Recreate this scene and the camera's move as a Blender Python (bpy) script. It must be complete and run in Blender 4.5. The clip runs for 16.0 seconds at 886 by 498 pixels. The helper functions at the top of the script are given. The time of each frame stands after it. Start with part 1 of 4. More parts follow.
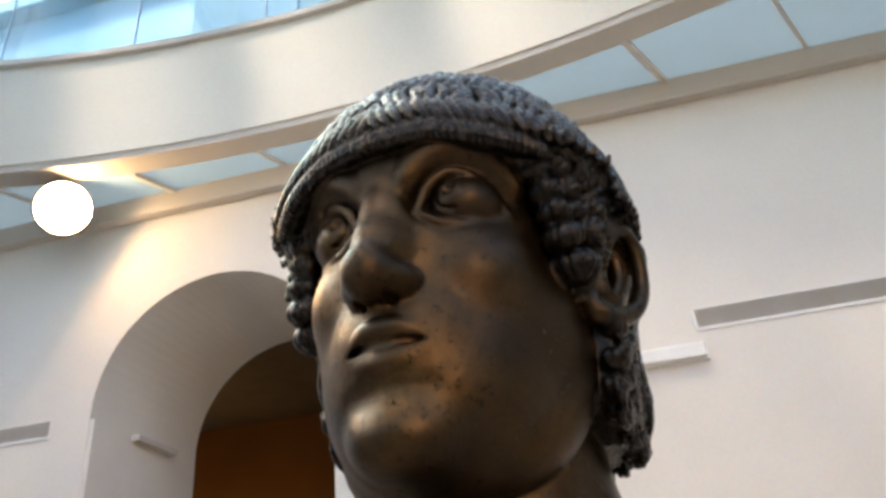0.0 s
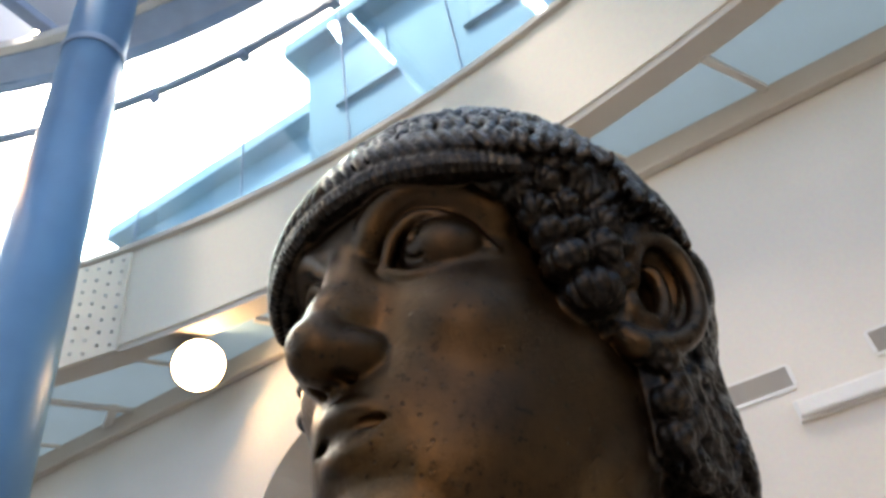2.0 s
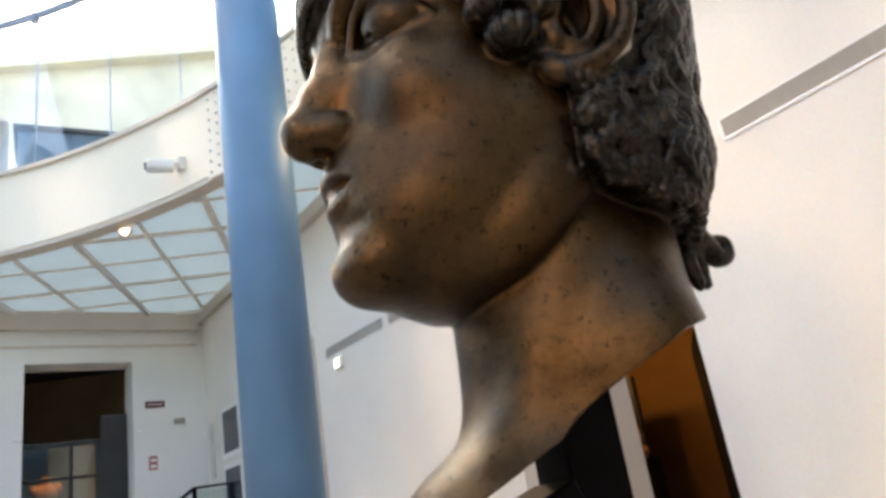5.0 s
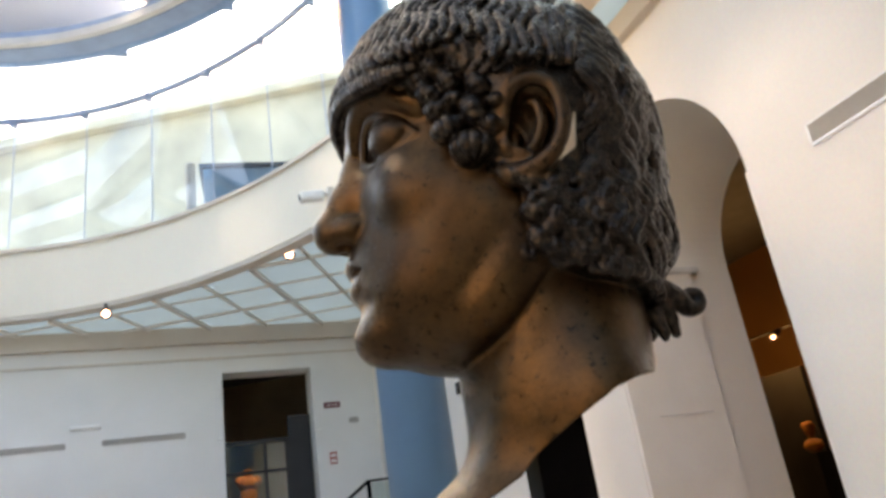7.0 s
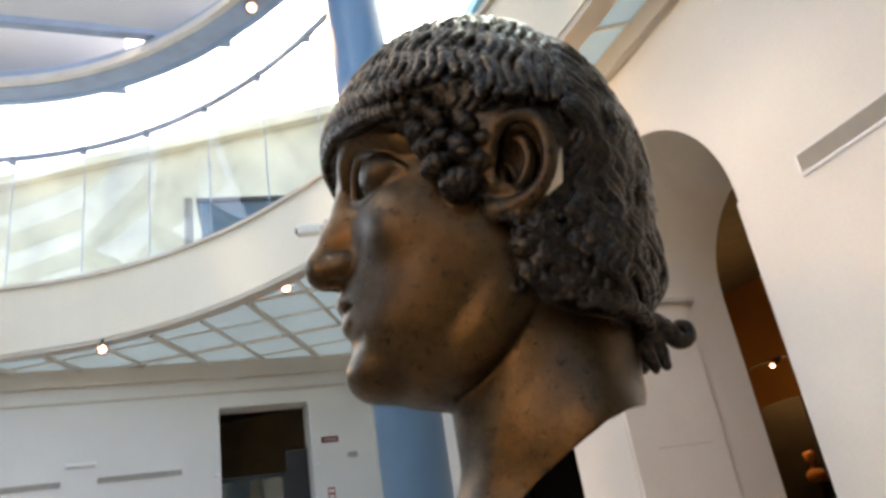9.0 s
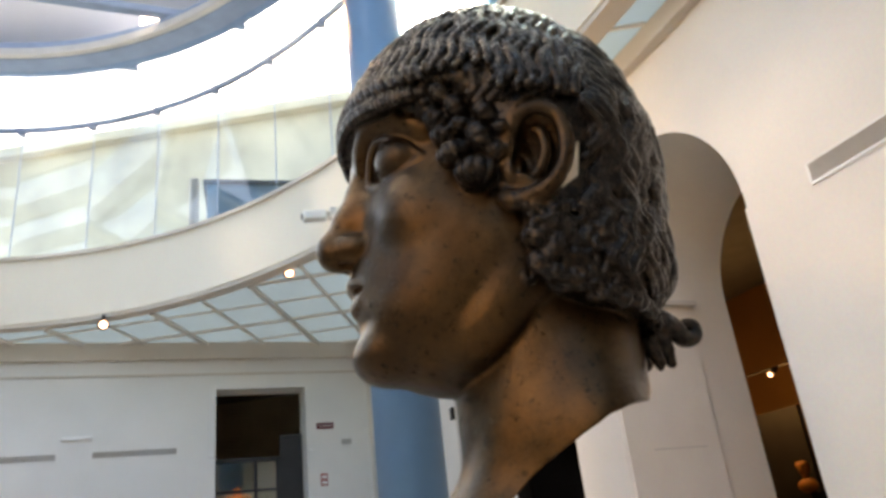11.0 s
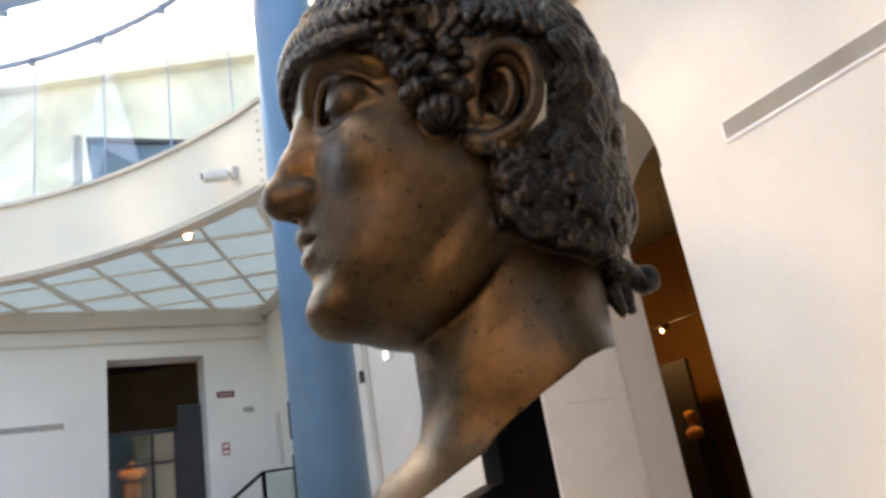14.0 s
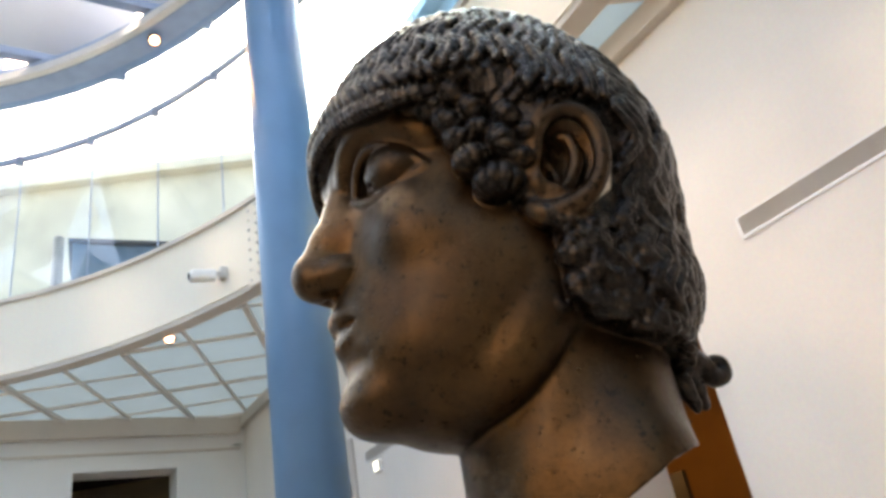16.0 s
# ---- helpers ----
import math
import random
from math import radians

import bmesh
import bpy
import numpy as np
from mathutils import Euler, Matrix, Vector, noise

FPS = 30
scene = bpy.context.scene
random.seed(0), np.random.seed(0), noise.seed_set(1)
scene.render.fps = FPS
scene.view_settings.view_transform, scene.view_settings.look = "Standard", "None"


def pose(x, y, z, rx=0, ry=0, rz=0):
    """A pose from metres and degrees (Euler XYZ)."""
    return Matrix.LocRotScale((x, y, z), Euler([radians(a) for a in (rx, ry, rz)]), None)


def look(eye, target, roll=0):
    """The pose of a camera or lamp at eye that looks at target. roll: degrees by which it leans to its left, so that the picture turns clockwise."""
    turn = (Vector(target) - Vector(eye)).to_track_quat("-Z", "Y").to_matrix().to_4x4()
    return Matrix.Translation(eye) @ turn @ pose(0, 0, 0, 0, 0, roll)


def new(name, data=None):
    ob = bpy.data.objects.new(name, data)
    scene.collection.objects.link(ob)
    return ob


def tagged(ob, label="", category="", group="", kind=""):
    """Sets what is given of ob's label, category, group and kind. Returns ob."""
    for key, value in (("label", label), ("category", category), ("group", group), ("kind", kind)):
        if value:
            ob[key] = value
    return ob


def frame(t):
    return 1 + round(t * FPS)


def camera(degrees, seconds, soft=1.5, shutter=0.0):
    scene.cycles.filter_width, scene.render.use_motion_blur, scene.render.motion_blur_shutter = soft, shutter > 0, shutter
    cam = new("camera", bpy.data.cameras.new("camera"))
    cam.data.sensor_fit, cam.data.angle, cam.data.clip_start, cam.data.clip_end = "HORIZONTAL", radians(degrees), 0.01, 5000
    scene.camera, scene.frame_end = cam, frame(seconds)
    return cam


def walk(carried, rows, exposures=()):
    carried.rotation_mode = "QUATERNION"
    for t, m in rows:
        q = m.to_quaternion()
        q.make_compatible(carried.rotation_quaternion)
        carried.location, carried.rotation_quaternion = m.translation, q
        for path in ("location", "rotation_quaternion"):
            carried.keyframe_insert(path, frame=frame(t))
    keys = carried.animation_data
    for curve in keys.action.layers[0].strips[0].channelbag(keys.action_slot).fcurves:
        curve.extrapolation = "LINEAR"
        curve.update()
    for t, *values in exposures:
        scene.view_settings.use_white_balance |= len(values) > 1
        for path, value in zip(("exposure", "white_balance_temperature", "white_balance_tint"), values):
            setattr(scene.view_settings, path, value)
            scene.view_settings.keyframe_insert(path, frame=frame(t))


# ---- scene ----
cam = camera(61.8, 16.0, soft=3.3)
PATH = [
    (0.0, -0.023, -1.956, 1.741, 119.31, 4.78, 14.09),
    (0.5, 0.071, -1.671, 1.756, 124.86, 8.67, 15.20),
    (1.0, 0.117, -1.518, 1.784, 129.31, 4.89, 22.75),
    (1.5, 0.227, -1.443, 1.775, 129.55, 4.47, 31.54),
    (2.0, 0.286, -1.447, 1.767, 129.37, 7.92, 32.20),
    (2.5, 0.272, -1.424, 1.682, 119.79, 5.25, 28.82),
    (3.0, 0.261, -1.365, 1.656, 114.64, 7.03, 30.72),
    (3.2, 0.290, -1.359, 1.651, 113.93, 6.85, 33.18),
    (5.3, 1.201, -1.220, 1.613, 107.88, 7.75, 58.08),
    (5.5, 1.295, -1.232, 1.610, 105.70, 6.21, 56.77),
    (6.0, 1.520, -1.208, 1.631, 113.17, 8.78, 62.43),
    (6.5, 1.672, -1.074, 1.601, 110.84, 6.37, 70.02),
    (7.0, 1.766, -0.991, 1.623, 110.31, 8.18, 70.32),
    (7.5, 1.821, -0.987, 1.631, 112.91, 7.77, 72.62),
    (8.0, 1.810, -0.976, 1.612, 111.35, 7.90, 73.04),
    (8.5, 1.802, -0.970, 1.625, 112.49, 9.38, 71.18),
    (11.0, 1.789, -1.007, 1.603, 112.14, 6.11, 69.50),
    (11.5, 1.802, -1.010, 1.592, 111.18, 6.27, 70.47),
    (12.0, 1.794, -1.006, 1.586, 110.69, 6.55, 69.91),
    (12.5, 1.788, -1.006, 1.586, 110.41, 6.72, 69.88),
    (13.0, 1.769, -1.000, 1.587, 109.33, 7.89, 69.17),
    (13.5, 1.667, -1.041, 1.596, 107.33, 8.28, 62.82),
    (14.0, 1.586, -1.148, 1.616, 108.47, 9.24, 61.82),
    (14.5, 1.589, -1.198, 1.614, 110.95, 9.54, 62.02),
    (15.0, 1.556, -1.244, 1.631, 113.61, 8.58, 62.84),
    (15.5, 1.432, -1.227, 1.637, 114.57, 8.50, 61.61),
    (16.0, 1.264, -1.205, 1.665, 116.58, 9.65, 60.11),
]
walk(cam, [(t, pose(x, y, z, rx, ry, rz)) for t, x, y, z, rx, ry, rz in PATH], exposures=[(0.0, 3.17, 8000, 14), (1.5, 3.06, 7900, 14), (2.0, 2.98, 7800, 14), (2.5, 3.3, 9300, 15), (3.2, 3.5, 9700, 15), (5.3, 3.54, 8500, 15), (6.5, 3.50, 8600, 16), (7.3, 3.27, 9100, 16), (12.6, 3.22, 9200, 16), (13.6, 3.47, 8900, 16), (15.0, 3.53, 8800, 16), (16.0, 3.36, 8700, 16)])

# ---- light ----
world = bpy.data.worlds.new("sky")
scene.world = world
world.use_nodes = True
wn = world.node_tree.nodes
sky = wn.new("ShaderNodeTexSky")
sky.sky_type = 'NISHITA'
sky.sun_disc = False
sky.sun_elevation = radians(48)
sky.sun_rotation = radians(300)
sky.dust_density, sky.ozone_density = 6.0, 0.6
wn["Background"].inputs["Strength"].default_value = 0.15
world.node_tree.links.new(sky.outputs[0], wn["Background"].inputs["Color"])
sun_data = bpy.data.lights.new("sun", 'SUN')
sun_data.energy, sun_data.angle, sun_data.color = 1.2, radians(12), (1.0, 0.95, 0.88)
sun = new("sun", sun_data)
sun.matrix_world = look((0, 0, 30), (8, 16, 0))


# ---- materials ----
def mat(name, color, rough=0.6, metal=0.0, vary=0.08, scale=3.0, bump=0.15, bump_scale=60.0, fine=0.04, emit=0.0, emit_color=None):
    """A painted, plastered or metal surface: two scales of tone variation and a fine relief."""
    m = bpy.data.materials.new(name)
    m.use_nodes = True
    n, l = m.node_tree.nodes, m.node_tree.links
    p = n["Principled BSDF"]
    p.inputs["Roughness"].default_value, p.inputs["Metallic"].default_value = rough, metal
    co = n.new("ShaderNodeTexCoord")
    big, small = n.new("ShaderNodeTexNoise"), n.new("ShaderNodeTexNoise")
    big.inputs["Scale"].default_value, big.inputs["Detail"].default_value = scale, 5
    small.inputs["Scale"].default_value, small.inputs["Detail"].default_value = bump_scale, 3
    for t in (big, small):
        l.new(co.outputs["Object"], t.inputs["Vector"])
    ramp = n.new("ShaderNodeValToRGB")
    lo = [max(c * (1 - vary), 0) for c in color]
    hi = [min(c * (1 + vary), 1) for c in color]
    ramp.color_ramp.elements[0].position, ramp.color_ramp.elements[1].position = 0.3, 0.7
    ramp.color_ramp.elements[0].color, ramp.color_ramp.elements[1].color = (*lo, 1), (*hi, 1)
    l.new(big.outputs["Fac"], ramp.inputs["Fac"])
    mix = n.new("ShaderNodeMix")
    mix.data_type, mix.blend_type = 'RGBA', 'MULTIPLY'
    mix.inputs["Factor"].default_value = fine * 4
    l.new(ramp.outputs["Color"], mix.inputs[6])
    l.new(small.outputs["Color"], mix.inputs[7])
    l.new(mix.outputs[2], p.inputs["Base Color"])
    b = n.new("ShaderNodeBump")
    b.inputs["Strength"].default_value, b.inputs["Distance"].default_value = bump, 0.004
    l.new(small.outputs["Fac"], b.inputs["Height"])
    l.new(b.outputs["Normal"], p.inputs["Normal"])
    if emit:
        p.inputs["Emission Color"].default_value = (*(emit_color or color), 1)
        p.inputs["Emission Strength"].default_value = emit
    return m


def glass_mat(name, tint, gloss):
    m = bpy.data.materials.new(name)
    m.use_nodes = True
    n, l = m.node_tree.nodes, m.node_tree.links
    n.remove(n["Principled BSDF"])
    tr, gl, mx = (n.new("ShaderNodeBsdfTransparent"), n.new("ShaderNodeBsdfGlossy"), n.new("ShaderNodeMixShader"))
    tr.inputs["Color"].default_value = (*tint, 1)
    gl.inputs["Roughness"].default_value = 0.03
    mx.inputs[0].default_value = gloss
    l.new(tr.outputs[0], mx.inputs[1])
    l.new(gl.outputs[0], mx.inputs[2])
    l.new(mx.outputs[0], n["Material Output"].inputs["Surface"])
    return m


PLASTER = mat("warm white plaster", (0.80, 0.75, 0.68), 0.75, vary=0.05, scale=0.9, bump=0.1, bump_scale=45)
PLASTER_GREY = mat("cool white plaster", (0.76, 0.75, 0.72), 0.75, vary=0.05, scale=0.8, bump=0.1, bump_scale=45)
PLASTER_IN = mat("reveal plaster", (0.82, 0.77, 0.70), 0.7, vary=0.06, scale=1.4, bump=0.12)
FASCIA = mat("painted fascia", (0.80, 0.72, 0.60), 0.55, vary=0.04, scale=0.7, bump=0.05, bump_scale=30)
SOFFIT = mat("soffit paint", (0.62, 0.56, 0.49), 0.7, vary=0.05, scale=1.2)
BAR = mat("ceiling bar", (0.74, 0.70, 0.65), 0.5, vary=0.05)
LAYLIGHT = mat("laylight pane", (0.29, 0.47, 0.62), 0.35, vary=0.10, scale=0.8, bump=0.03, emit=0.04, emit_color=(0.50, 0.72, 0.90))
BLUE = mat("blue column paint", (0.085, 0.215, 0.37), 0.42, vary=0.14, scale=1.3, bump=0.08, bump_scale=90)
STEEL_BLUE = mat("blue grey steel", (0.25, 0.33, 0.46), 0.45, vary=0.1)
ROOF = mat("roof panel", (0.52, 0.56, 0.62), 0.6, vary=0.06, scale=0.6)
GRILLE = mat("grey vent metal", (0.60, 0.57, 0.53), 0.5, 0.0, vary=0.08)
GRILLE_DARK = mat("vent dark", (0.30, 0.285, 0.265), 0.8)
WHITE = mat("white plastic", (0.82, 0.81, 0.78), 0.35, vary=0.03)
BLACK = mat("black steel", (0.006, 0.006, 0.007), 0.6, 1.0, vary=0.2, scale=4)
BLACK_MATT = mat("black paint", (0.02, 0.02, 0.022), 0.6, vary=0.2)
RED = mat("dark red sign", (0.16, 0.02, 0.03), 0.45, vary=0.1)
RED_BRIGHT = mat("red sign", (0.42, 0.10, 0.09), 0.5, vary=0.1)
OCHRE = mat("ochre wall", (0.30, 0.155, 0.055), 0.75, vary=0.12, scale=0.8)
# near-black base: the darkness of unlit rooms put into the colour
ROOM_SHADE = mat("near-black room shade", (0.028, 0.024, 0.02), 0.8, vary=0.1)
TERRACOTTA = mat("orange stone", (0.55, 0.24, 0.09), 0.6, vary=0.2, scale=14, bump=0.4, bump_scale=30)
FLOOR = mat("stone floor", (0.30, 0.27, 0.24), 0.35, vary=0.1, scale=1.5)
CREAM = mat("cream render", (0.58, 0.51, 0.37), 0.8, vary=0.30, scale=0.45, bump=0.2)
WING = mat("blue grey render", (0.28, 0.35, 0.38), 0.6, vary=0.30, scale=0.4)
BACKDROP = mat("pale blue backdrop", (0.46, 0.56, 0.60), 0.6, vary=0.30, scale=0.5)
ROOF_GREY = mat("grey terrace", (0.2, 0.21, 0.22), 0.7, vary=0.1)
WIN_BLUE = mat("blue grey window", (0.10, 0.17, 0.23), 0.5, vary=0.15)
SCREEN = mat("dark screen", (0.03, 0.045, 0.07), 0.15, vary=0.2)
GLASS = glass_mat("clear glass", (0.82, 0.93, 1.0), 0.07)
GLASS_BLUE = glass_mat("blue tinted glass", (0.56, 0.76, 0.88), 0.14)
RAIL_GLASS = glass_mat("rail glass", (0.85, 0.92, 0.90), 0.10)
LAMP_ON = mat("lit lamp", (1.0, 0.85, 0.65), 0.4, emit=9.0, emit_color=(1.0, 0.72, 0.42))
LAMP_SMALL = mat("lit small lamp", (1.0, 0.8, 0.6), 0.4, emit=1.6, emit_color=(1.0, 0.55, 0.38))
SIGN_LIT = mat("lit exit sign", (0.8, 0.9, 0.85), 0.4, emit=0.25, emit_color=(0.85, 1.0, 0.92))


# ---- mesh helpers ----
def box(bm, lo, hi, bevel=0.0):
    lo, hi = Vector(lo), Vector(hi)
    b = bmesh.new()
    bmesh.ops.create_cube(b, size=1.0, matrix=Matrix.Translation((lo + hi) / 2) @ Matrix.Diagonal((*(hi - lo), 1)))
    if bevel:
        bmesh.ops.bevel(b, geom=b.edges[:], offset=bevel, segments=2, affect='EDGES', profile=0.5)
    merge(bm, b)


def merge(bm, b, m=None):
    me = bpy.data.meshes.new("tmp")
    b.to_mesh(me)
    b.free()
    if m is not None:
        me.transform(m)
    bm.from_mesh(me)
    bpy.data.meshes.remove(me)


def obox(bm, m, size, bevel=0.0):
    """A box of that size at the pose m."""
    b = bmesh.new()
    bmesh.ops.create_cube(b, size=1.0, matrix=Matrix.Diagonal((*size, 1)))
    if bevel:
        bmesh.ops.bevel(b, geom=b.edges[:], offset=bevel, segments=2, affect='EDGES', profile=0.5)
    merge(bm, b, m)


def rod(bm, a, b, r, seg=12, r2=None):
    a, b = Vector(a), Vector(b)
    c = bmesh.new()
    bmesh.ops.create_cone(c, cap_ends=True, segments=seg, radius1=r, radius2=r if r2 is None else r2, depth=(b - a).length)
    merge(bm, c, Matrix.Translation((a + b) / 2) @ (b - a).to_track_quat('Z', 'Y').to_matrix().to_4x4())


def ball(bm, c, r, seg=16):
    b = bmesh.new()
    r = r if isinstance(r, tuple) else (r, r, r)
    bmesh.ops.create_uvsphere(b, u_segments=seg, v_segments=max(8, seg // 2), radius=1.0)
    merge(bm, b, Matrix.Translation(c) @ Matrix.Diagonal((*r, 1)))


def part(name, bm, material, parent=None, label="", smooth=False):
    me = bpy.data.meshes.new(name)
    bm.to_mesh(me)
    bm.free()
    me.materials.append(material)
    if smooth:
        for p in me.polygons:
            p.use_smooth = True
    ob = new(name, me)
    if parent is not None:
        ob.parent = parent
        ob.matrix_parent_inverse = parent.matrix_basis.inverted()
    if label:
        ob["label"] = label
    return ob


def thing(name, place, label, category, group="", kind=""):
    ob = new(name)
    ob.empty_display_size = 0.1
    ob.matrix_basis = Matrix.Translation(place)
    return tagged(ob, label, category, group, kind)


def prism(bm, outline, axis_from, axis_to, axis=1):
    """A closed outline in two axes, carried along the third one."""
    def at(a, b, c):
        return {0: (c, a, b), 1: (a, c, b), 2: (a, b, c)}[axis]
    b = bmesh.new()
    v0 = [b.verts.new(at(p, q, axis_from)) for p, q in outline]
    v1 = [b.verts.new(at(p, q, axis_to)) for p, q in outline]
    for ring_v in (v0, v1[::-1]):
        edges = [b.edges.get((p, q)) or b.edges.new((p, q)) for p, q in zip(ring_v, ring_v[1:] + ring_v[:1])]
        bmesh.ops.triangle_fill(b, use_beauty=True, use_dissolve=False, edges=edges)
    k = len(outline)
    for i in range(k):
        b.faces.new((v0[i], v1[i], v1[(i + 1) % k], v0[(i + 1) % k]))
    bmesh.ops.recalc_face_normals(b, faces=b.faces[:])
    merge(bm, b)


# ---- the hall ----
X0, X1, Y0, Y1 = -12.23, 6.0, -13.0, 2.965
CEIL = 5.62
ECX, ECY, EA, EB = -2.0, -4.5, 9.35, 6.85


def ring(a, out=0.0):
    """A point of the oval opening, at the angle a."""
    return ECX + (EA + out) * math.cos(a), ECY + (EB + out) * math.sin(a)


def ring_angles(step):
    """Angles round the oval at even steps of its length, so that one lies at the top of the oval."""
    fine = [math.pi / 2 + 2 * math.pi * i / 4000 for i in range(4001)]
    pts = [ring(a) for a in fine]
    length = [0.0]
    for p, q in zip(pts, pts[1:]):
        length.append(length[-1] + math.dist(p, q))
    n = round(length[-1] / step)
    out, j = [], 0
    for i in range(n):
        want = length[-1] * (i + 0.27) / n
        while length[j] < want:
            j += 1
        out.append(fine[j])
    return out


def band(bm, o0, o1, z0, z1, seg=160):
    """A closed oval band with a rectangular section."""
    rows = []
    for i in range(seg):
        a = 2 * math.pi * i / seg
        p, q = ring(a, o0), ring(a, o1)
        rows.append([bm.verts.new((*p, z0)), bm.verts.new((*q, z0)), bm.verts.new((*q, z1)), bm.verts.new((*p, z1))])
    for r, s in zip(rows, rows[1:] + rows[:1]):
        for i in range(4):
            bm.faces.new((r[i], s[i], s[(i + 1) % 4], r[(i + 1) % 4]))


bm = bmesh.new()
box(bm, (X0 - 7, Y0 - 0.6, -0.2), (X1 + 0.6, Y1 + 10, 0.0))
tagged(part("floor", bm, FLOOR), "pale polished stone floor of the museum hall", "floor", kind="structure")

# north wall with the deep round-headed passage
AX, AR, AZ = -2.935, 1.035, 3.70
arch = [(AX + AR * math.cos(a), AZ + AR * math.sin(a)) for a in [math.pi * i / 40 for i in range(41)]]
bm = bmesh.new()
prism(bm, [(X0 - 0.6, 0), (AX - AR, 0)] + arch[::-1] + [(AX + AR, 0), (X1 + 0.6, 0), (X1 + 0.6, CEIL + 0.2), (X0 - 0.6, CEIL + 0.2)], Y1, Y1 + 1.57)
tagged(part("wall_north", bm, PLASTER), "warm white plastered wall with a round-headed passage", "wall", kind="structure")

# west wall with the tall doorway
DY0, DY1, DZ = 0.13, 1.76, 4.76
bm = bmesh.new()
prism(bm, [(Y0, 0), (DY0, 0), (DY0, DZ), (DY1, DZ), (DY1, 0), (Y1, 0), (Y1, CEIL + 0.2), (Y0, CEIL + 0.2)], X0 - 0.6, X0, axis=0)
tagged(part("wall_west", bm, PLASTER_GREY), "white plastered wall with a tall dark doorway", "wall", kind="structure")
bm = bmesh.new()
box(bm, (X0 - 0.6, Y0 - 0.6, 0), (X1 + 0.6, Y0, CEIL + 0.2))
tagged(part("wall_south", bm, PLASTER_GREY), "plain white plastered wall behind the walk", "wall", kind="structure")
bm = bmesh.new()
box(bm, (X1, Y0, 0), (X1 + 0.6, Y1, CEIL + 0.2))
tagged(part("wall_east", bm, PLASTER), "plain warm white plastered side wall", "wall", kind="structure")

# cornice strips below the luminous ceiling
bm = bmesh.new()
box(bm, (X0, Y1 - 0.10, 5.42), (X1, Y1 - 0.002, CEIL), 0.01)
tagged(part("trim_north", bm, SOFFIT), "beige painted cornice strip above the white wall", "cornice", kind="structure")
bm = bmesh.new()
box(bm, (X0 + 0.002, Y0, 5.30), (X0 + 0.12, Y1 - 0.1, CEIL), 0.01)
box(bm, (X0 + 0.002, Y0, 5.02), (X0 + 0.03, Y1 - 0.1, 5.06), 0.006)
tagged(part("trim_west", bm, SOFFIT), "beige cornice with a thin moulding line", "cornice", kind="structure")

# luminous ceiling between the oval and the walls
SEG = 240
bm = bmesh.new()
inner, outer = [], []
for i in range(SEG):
    a = 2 * math.pi * i / SEG
    p = ring(a, 0.2)
    d = Vector((p[0] - ECX, p[1] - ECY))
    ks = [((X1 if d.x > 0 else X0) - ECX) / d.x if abs(d.x) > 1e-6 else 1e9, ((Y1 if d.y > 0 else Y0) - ECY) / d.y if abs(d.y) > 1e-6 else 1e9]
    k = max(min(ks), 1.0005)
    inner.append((bm.verts.new((*p, CEIL)), bm.verts.new((*p, CEIL + 0.15))))
    q = (ECX + d.x * k, ECY + d.y * k)
    outer.append((bm.verts.new((*q, CEIL)), bm.verts.new((*q, CEIL + 0.15))))
for i in range(SEG):
    j = (i + 1) % SEG
    bm.faces.new((inner[i][0], outer[i][0], outer[j][0], inner[j][0]))
    bm.faces.new((inner[i][1], inner[j][1], outer[j][1], outer[i][1]))
ceiling = tagged(part("ceiling", bm, LAYLIGHT), "luminous ceiling of pale blue translucent panes", "ceiling", kind="structure")
CA, CB = Vector((-0.883, 0.469)), Vector((0.469, 0.883))
bm = bmesh.new()


def in_ceiling(p):
    if not (X0 + 0.05 < p.x < X1 and Y0 < p.y < Y1 - 0.05):
        return False
    return ((p.x - ECX) / (EA + 0.2)) ** 2 + ((p.y - ECY) / (EB + 0.2)) ** 2 > 1


def lay_bars(along, across, first, pitch, wide, deep, k0, k1):
    for k in range(k0, k1):
        c = first + pitch * k
        run = None
        for i in range(-300, 301):
            p = along * (i * 0.08) + across * c
            ok = in_ceiling(p) and not (along is CA and p.x > -5.5 and p.y > 1.7)
            if ok and run is None:
                run = i
            if run is not None and (not ok or i == 300):
                if i - run > 2:
                    s, e = run * 0.08, (i - 1) * 0.08
                    w, dp = (wide * 1.7, deep * 1.4) if k % 2 == 0 else (wide, deep)
                    m = Matrix.Translation((*(along * ((s + e) / 2) + across * c), CEIL - dp / 2 + 0.005)) @ Matrix.Rotation(math.atan2(along.y, along.x), 4, 'Z')
                    obox(bm, m, (e - s, w, dp))
                run = None


lay_bars(CA, CB, -3.90, 0.92, 0.045, 0.05, -16, 12)
lay_bars(CB, CA, 0.54, 0.945, 0.03, 0.035, -16, 16)
part("ceiling_bar", bm, BAR, ceiling)

# oval fascia of the gallery
bm = bmesh.new()
band(bm, 0.0, 0.28, 5.65, 6.74)
fascia = tagged(part("balcony_fascia", bm, FASCIA, smooth=False), "curved cream-white painted fascia round the oval opening", "fascia", kind="structure")
bm = bmesh.new()
band(bm, -0.05, 0.30, 6.74, 6.80)
part("capping", bm, SOFFIT, fascia)
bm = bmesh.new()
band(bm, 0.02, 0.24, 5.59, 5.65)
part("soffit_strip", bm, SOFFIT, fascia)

# ---- the colossal bronze head ----
H = 0.0041
U = np.arange(-0.70, 0.72, H, dtype=np.float32)
V = np.arange(-0.020, 0.66, H, dtype=np.float32)
W = np.arange(-1.12, 0.97, H, dtype=np.float32)
SHAPE = (len(U), len(V), len(W))


